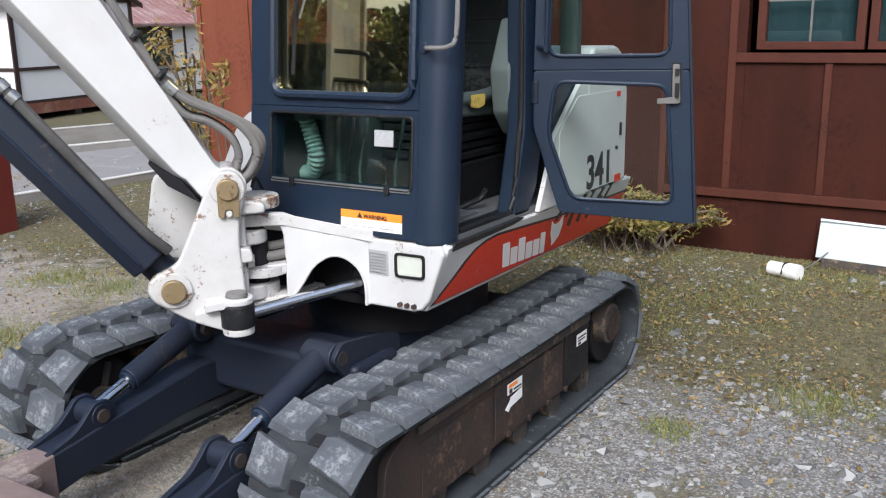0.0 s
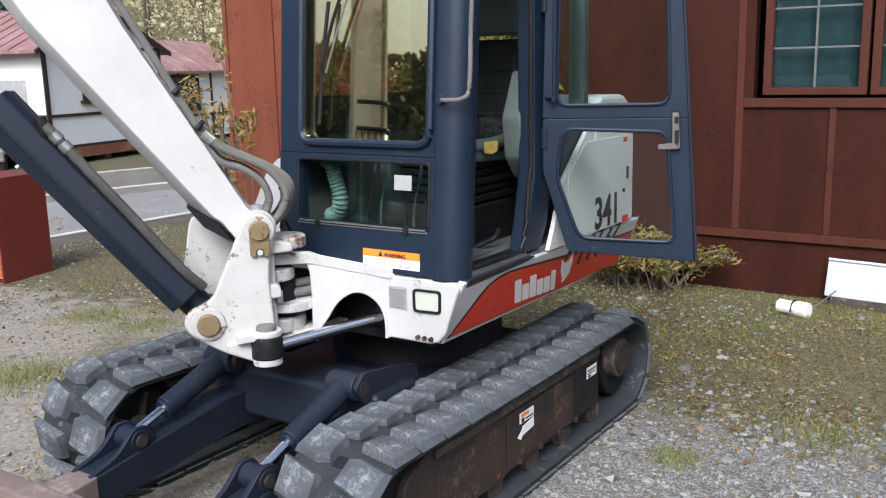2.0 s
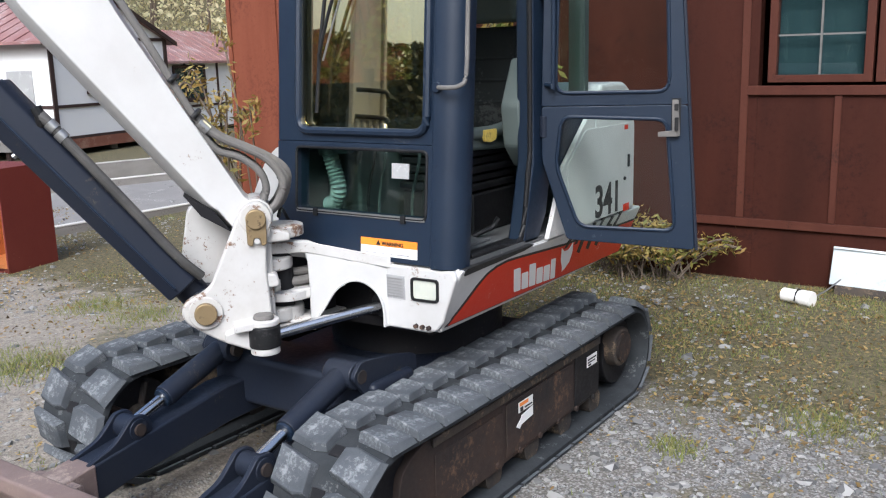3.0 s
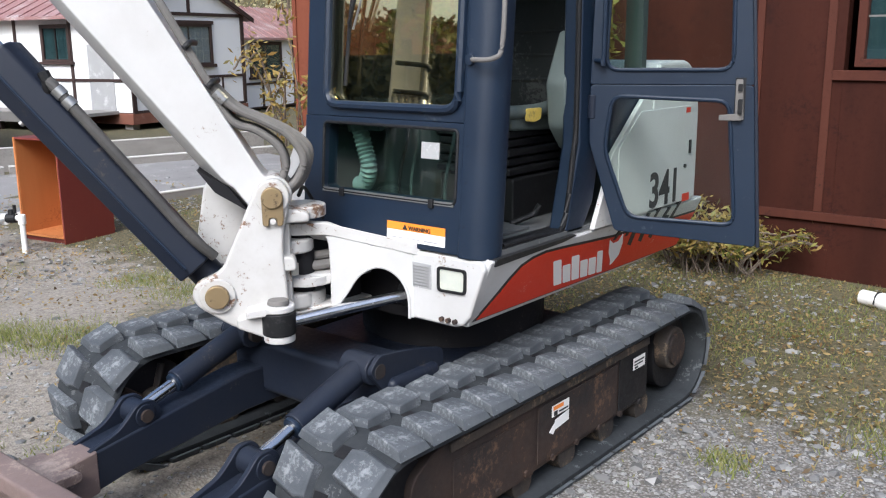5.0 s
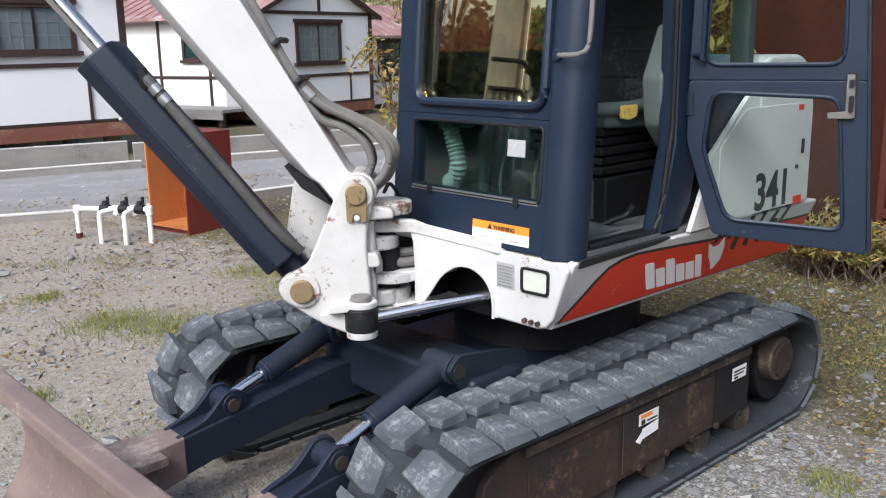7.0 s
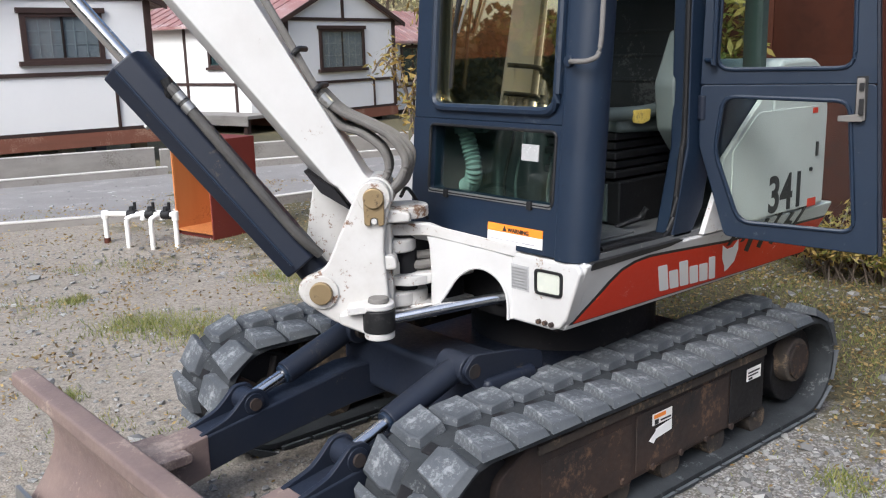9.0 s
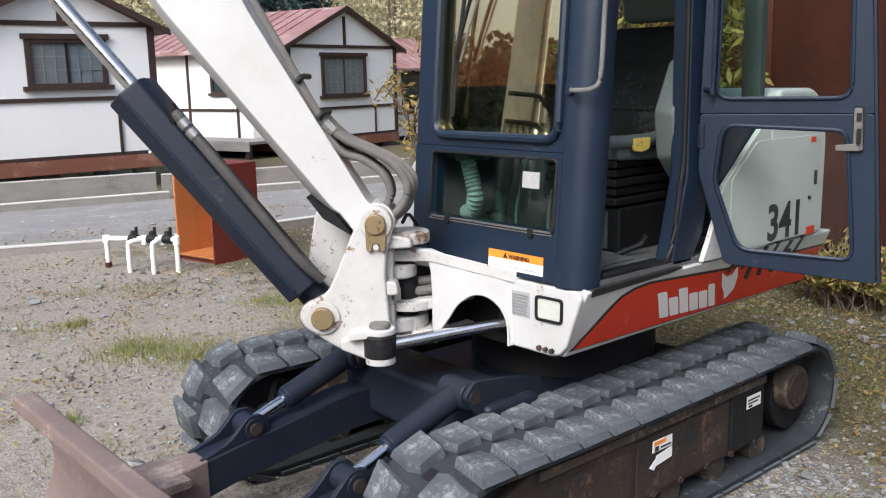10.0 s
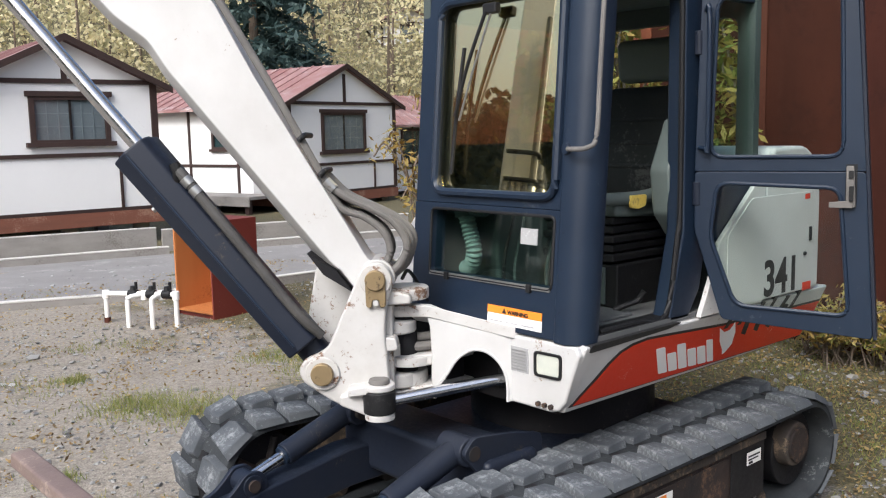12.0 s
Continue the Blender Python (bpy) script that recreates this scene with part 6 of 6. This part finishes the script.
# fallen leaves: thick by the shed, thin in the yard
def leaf_keep(x, y):
    near_shed = smooth01((y + 0.1) / 1.8) * (x > -3.5)
    clump = patchy(x, y, 2.3) * patchy(x, y, 5.1, 3.0)
    return np.clip(near_shed * (0.15 + 1.3 * clump) + (0.07 + 0.17 * (x < -1.2)) * (0.2 + 1.6 * patchy(x, y, 3.7, 2) ** 2) + 0.35 * (patchy(x, y, 0.9, 4) > 0.8) * clump, 0, 1)
p = scatter(150000, -9, 6, -5, 4.05, leaf_keep)
c = np.concatenate([p, height(p[:, :1], p[:, 1:]) + rng.uniform(0.008, 0.03, (len(p), 1))], 1)
big = rng.uniform(0, 1, len(c)) < 0.25
ll = quads("fallen_leaves", np.concatenate([leaf_faces(c[~big], 0.013, 0.75, 0.55), leaf_faces(c[big], 0.022, 0.6, 0.42)]), leaf_litter)
tagged(ll, "dry yellow and brown leaves scattered over the ground", "leaves", kind="stuff")

# grass tufts
def blades(p, hgt):
    n = len(p)
    a = rng.uniform(0, 2 * np.pi, n)
    h = hgt * rng.uniform(0.4, 1.2, n)
    w = 0.0035
    b = np.concatenate([p, height(p[:, :1], p[:, 1:])], 1)
    side = np.stack([np.cos(a) * w, np.sin(a) * w, 0 * a], 1)
    t = rng.uniform(0, 2 * np.pi, n)
    tip = b + np.stack([np.cos(t) * h * 0.6, np.sin(t) * h * 0.6, h], 1)
    return np.stack([b - side, b + side, tip], 1).reshape(-1, 3)

def grass_keep(x, y):
    lawn = smooth01((y - 0.5) / 2.2) * (x > -3.0) * np.clip(1.6 * patchy(x, y, 2.3, 1) * patchy(x, y, 4.3, 2) + 0.12, 0, 1)
    yard = 0.8 * np.clip((patchy(x, y, 1.9, 5) - 0.74) * 4, 0, 1) * patchy(x, y, 6.0, 1) * (x < -1.0)
    return np.clip(lawn + yard + 0.02, 0, 1)
p = scatter(240000, -9, 6.5, -3.5, 4.05, grass_keep)
g1 = blades(p, 0.038)
tufts = []
for (tx, ty, s, k) in ((-3.1, -0.85, 0.28, 1300), (-2.7, -0.6, 0.35, 1400), (-3.6, 0.6, 0.3, 1200), (-3.0, 0.55, 0.3, 1000), (-4.2, -0.9, 0.12, 300), (-2.0, -1.75, 0.09, 320), (-4.0, 2.3, 0.5, 1600),
                       (1.9, 1.1, 0.25, 500), (2.4, 1.9, 0.3, 600), (3.0, 1.4, 0.3, 600), (1.35, 0.4, 0.12, 250), (2.0, -0.2, 0.15, 220), (3.2, 0.2, 0.3, 300)):
    tufts.append(rng.normal(size=(k, 2)) * s * 0.55 + [tx, ty])
g2 = blades(np.concatenate(tufts), 0.055)
gr = quads("grass", np.concatenate([g1, g2]), grass_mat, tri=True)
tagged(gr, "short green and straw-coloured grass in tufts", "grass", kind="stuff")

# loose stones
def stones(p, size, name, label):
    t = (1 + 5 ** 0.5) / 2
    V = np.array([(-1, t, 0), (1, t, 0), (-1, -t, 0), (1, -t, 0), (0, -1, t), (0, 1, t), (0, -1, -t), (0, 1, -t), (t, 0, -1), (t, 0, 1), (-t, 0, -1), (-t, 0, 1)]) / 1.9
    F = np.array([(0, 11, 5), (0, 5, 1), (0, 1, 7), (0, 7, 10), (0, 10, 11), (1, 5, 9), (5, 11, 4), (11, 10, 2), (10, 7, 6), (7, 1, 8), (3, 9, 4), (3, 4, 2), (3, 2, 6), (3, 6, 8), (3, 8, 9), (4, 9, 5), (2, 4, 11), (6, 2, 10), (8, 6, 7), (9, 8, 1)])
    n = len(p)
    s = np.minimum(size * rng.lognormal(0, 0.5, n), 0.05)
    sc = np.stack([s * rng.uniform(0.8, 1.4, n), s * rng.uniform(0.7, 1.1, n), s * rng.uniform(0.35, 0.7, n)], 1)
    a = rng.uniform(0, 2 * np.pi, n)
    v = V[None] * (1 + 0.18 * rng.normal(size=(n, 12, 1))) * sc[:, None]
    x = v[..., 0] * np.cos(a)[:, None] - v[..., 1] * np.sin(a)[:, None]
    y = v[..., 0] * np.sin(a)[:, None] + v[..., 1] * np.cos(a)[:, None]
    v = np.stack([x + p[:, :1], y + p[:, 1:], v[..., 2] + 0.2 * sc[:, 2:] + height(p[:, :1], p[:, 1:])], -1)
    me = bpy.data.meshes.new(name)
    me.from_pydata(v.reshape(-1, 3).tolist(), [], (F[None] + 12 * np.arange(n)[:, None, None]).reshape(-1, 3).tolist())
    return tagged(mesh_part(name, me, pebble_mat, smooth=25), label, "stones", kind="stuff")

def stone_keep(x, y):
    drive = (x > 0.9) * (1 - 0.85 * smooth01((y - 0.6) / 2.0)) * (0.4 + 0.6 * patchy(x, y, 1.4, 3))
    return np.clip(drive + 0.20 * (x < 0.9) * (0.3 + patchy(x, y, 1.2)), 0, 1)
stones(scatter(85000, -7, 6, -4.5, 4, stone_keep), 0.0105, "gravel", "loose grey gravel on the drive")
stones(scatter(420, -6, 5, -3.5, 3.9, lambda x, y: 0.25 + 0.5 * patchy(x, y)), 0.022, "small_stones", "scattered grey stones half sunk in the dirt")
stones(scatter(9000, -11.3, -7.3, -2.0, 6.2, lambda x, y: (0.15 + 0.6 * patchy(x, y, 2.1, 1)) * (x > -11.2 + 0.22 * (y + 1.0)) * (x < -8.55 + 0.42 * (y + 2.6))), 0.013, "bed_gravel", "loose stones on the gravel bed")
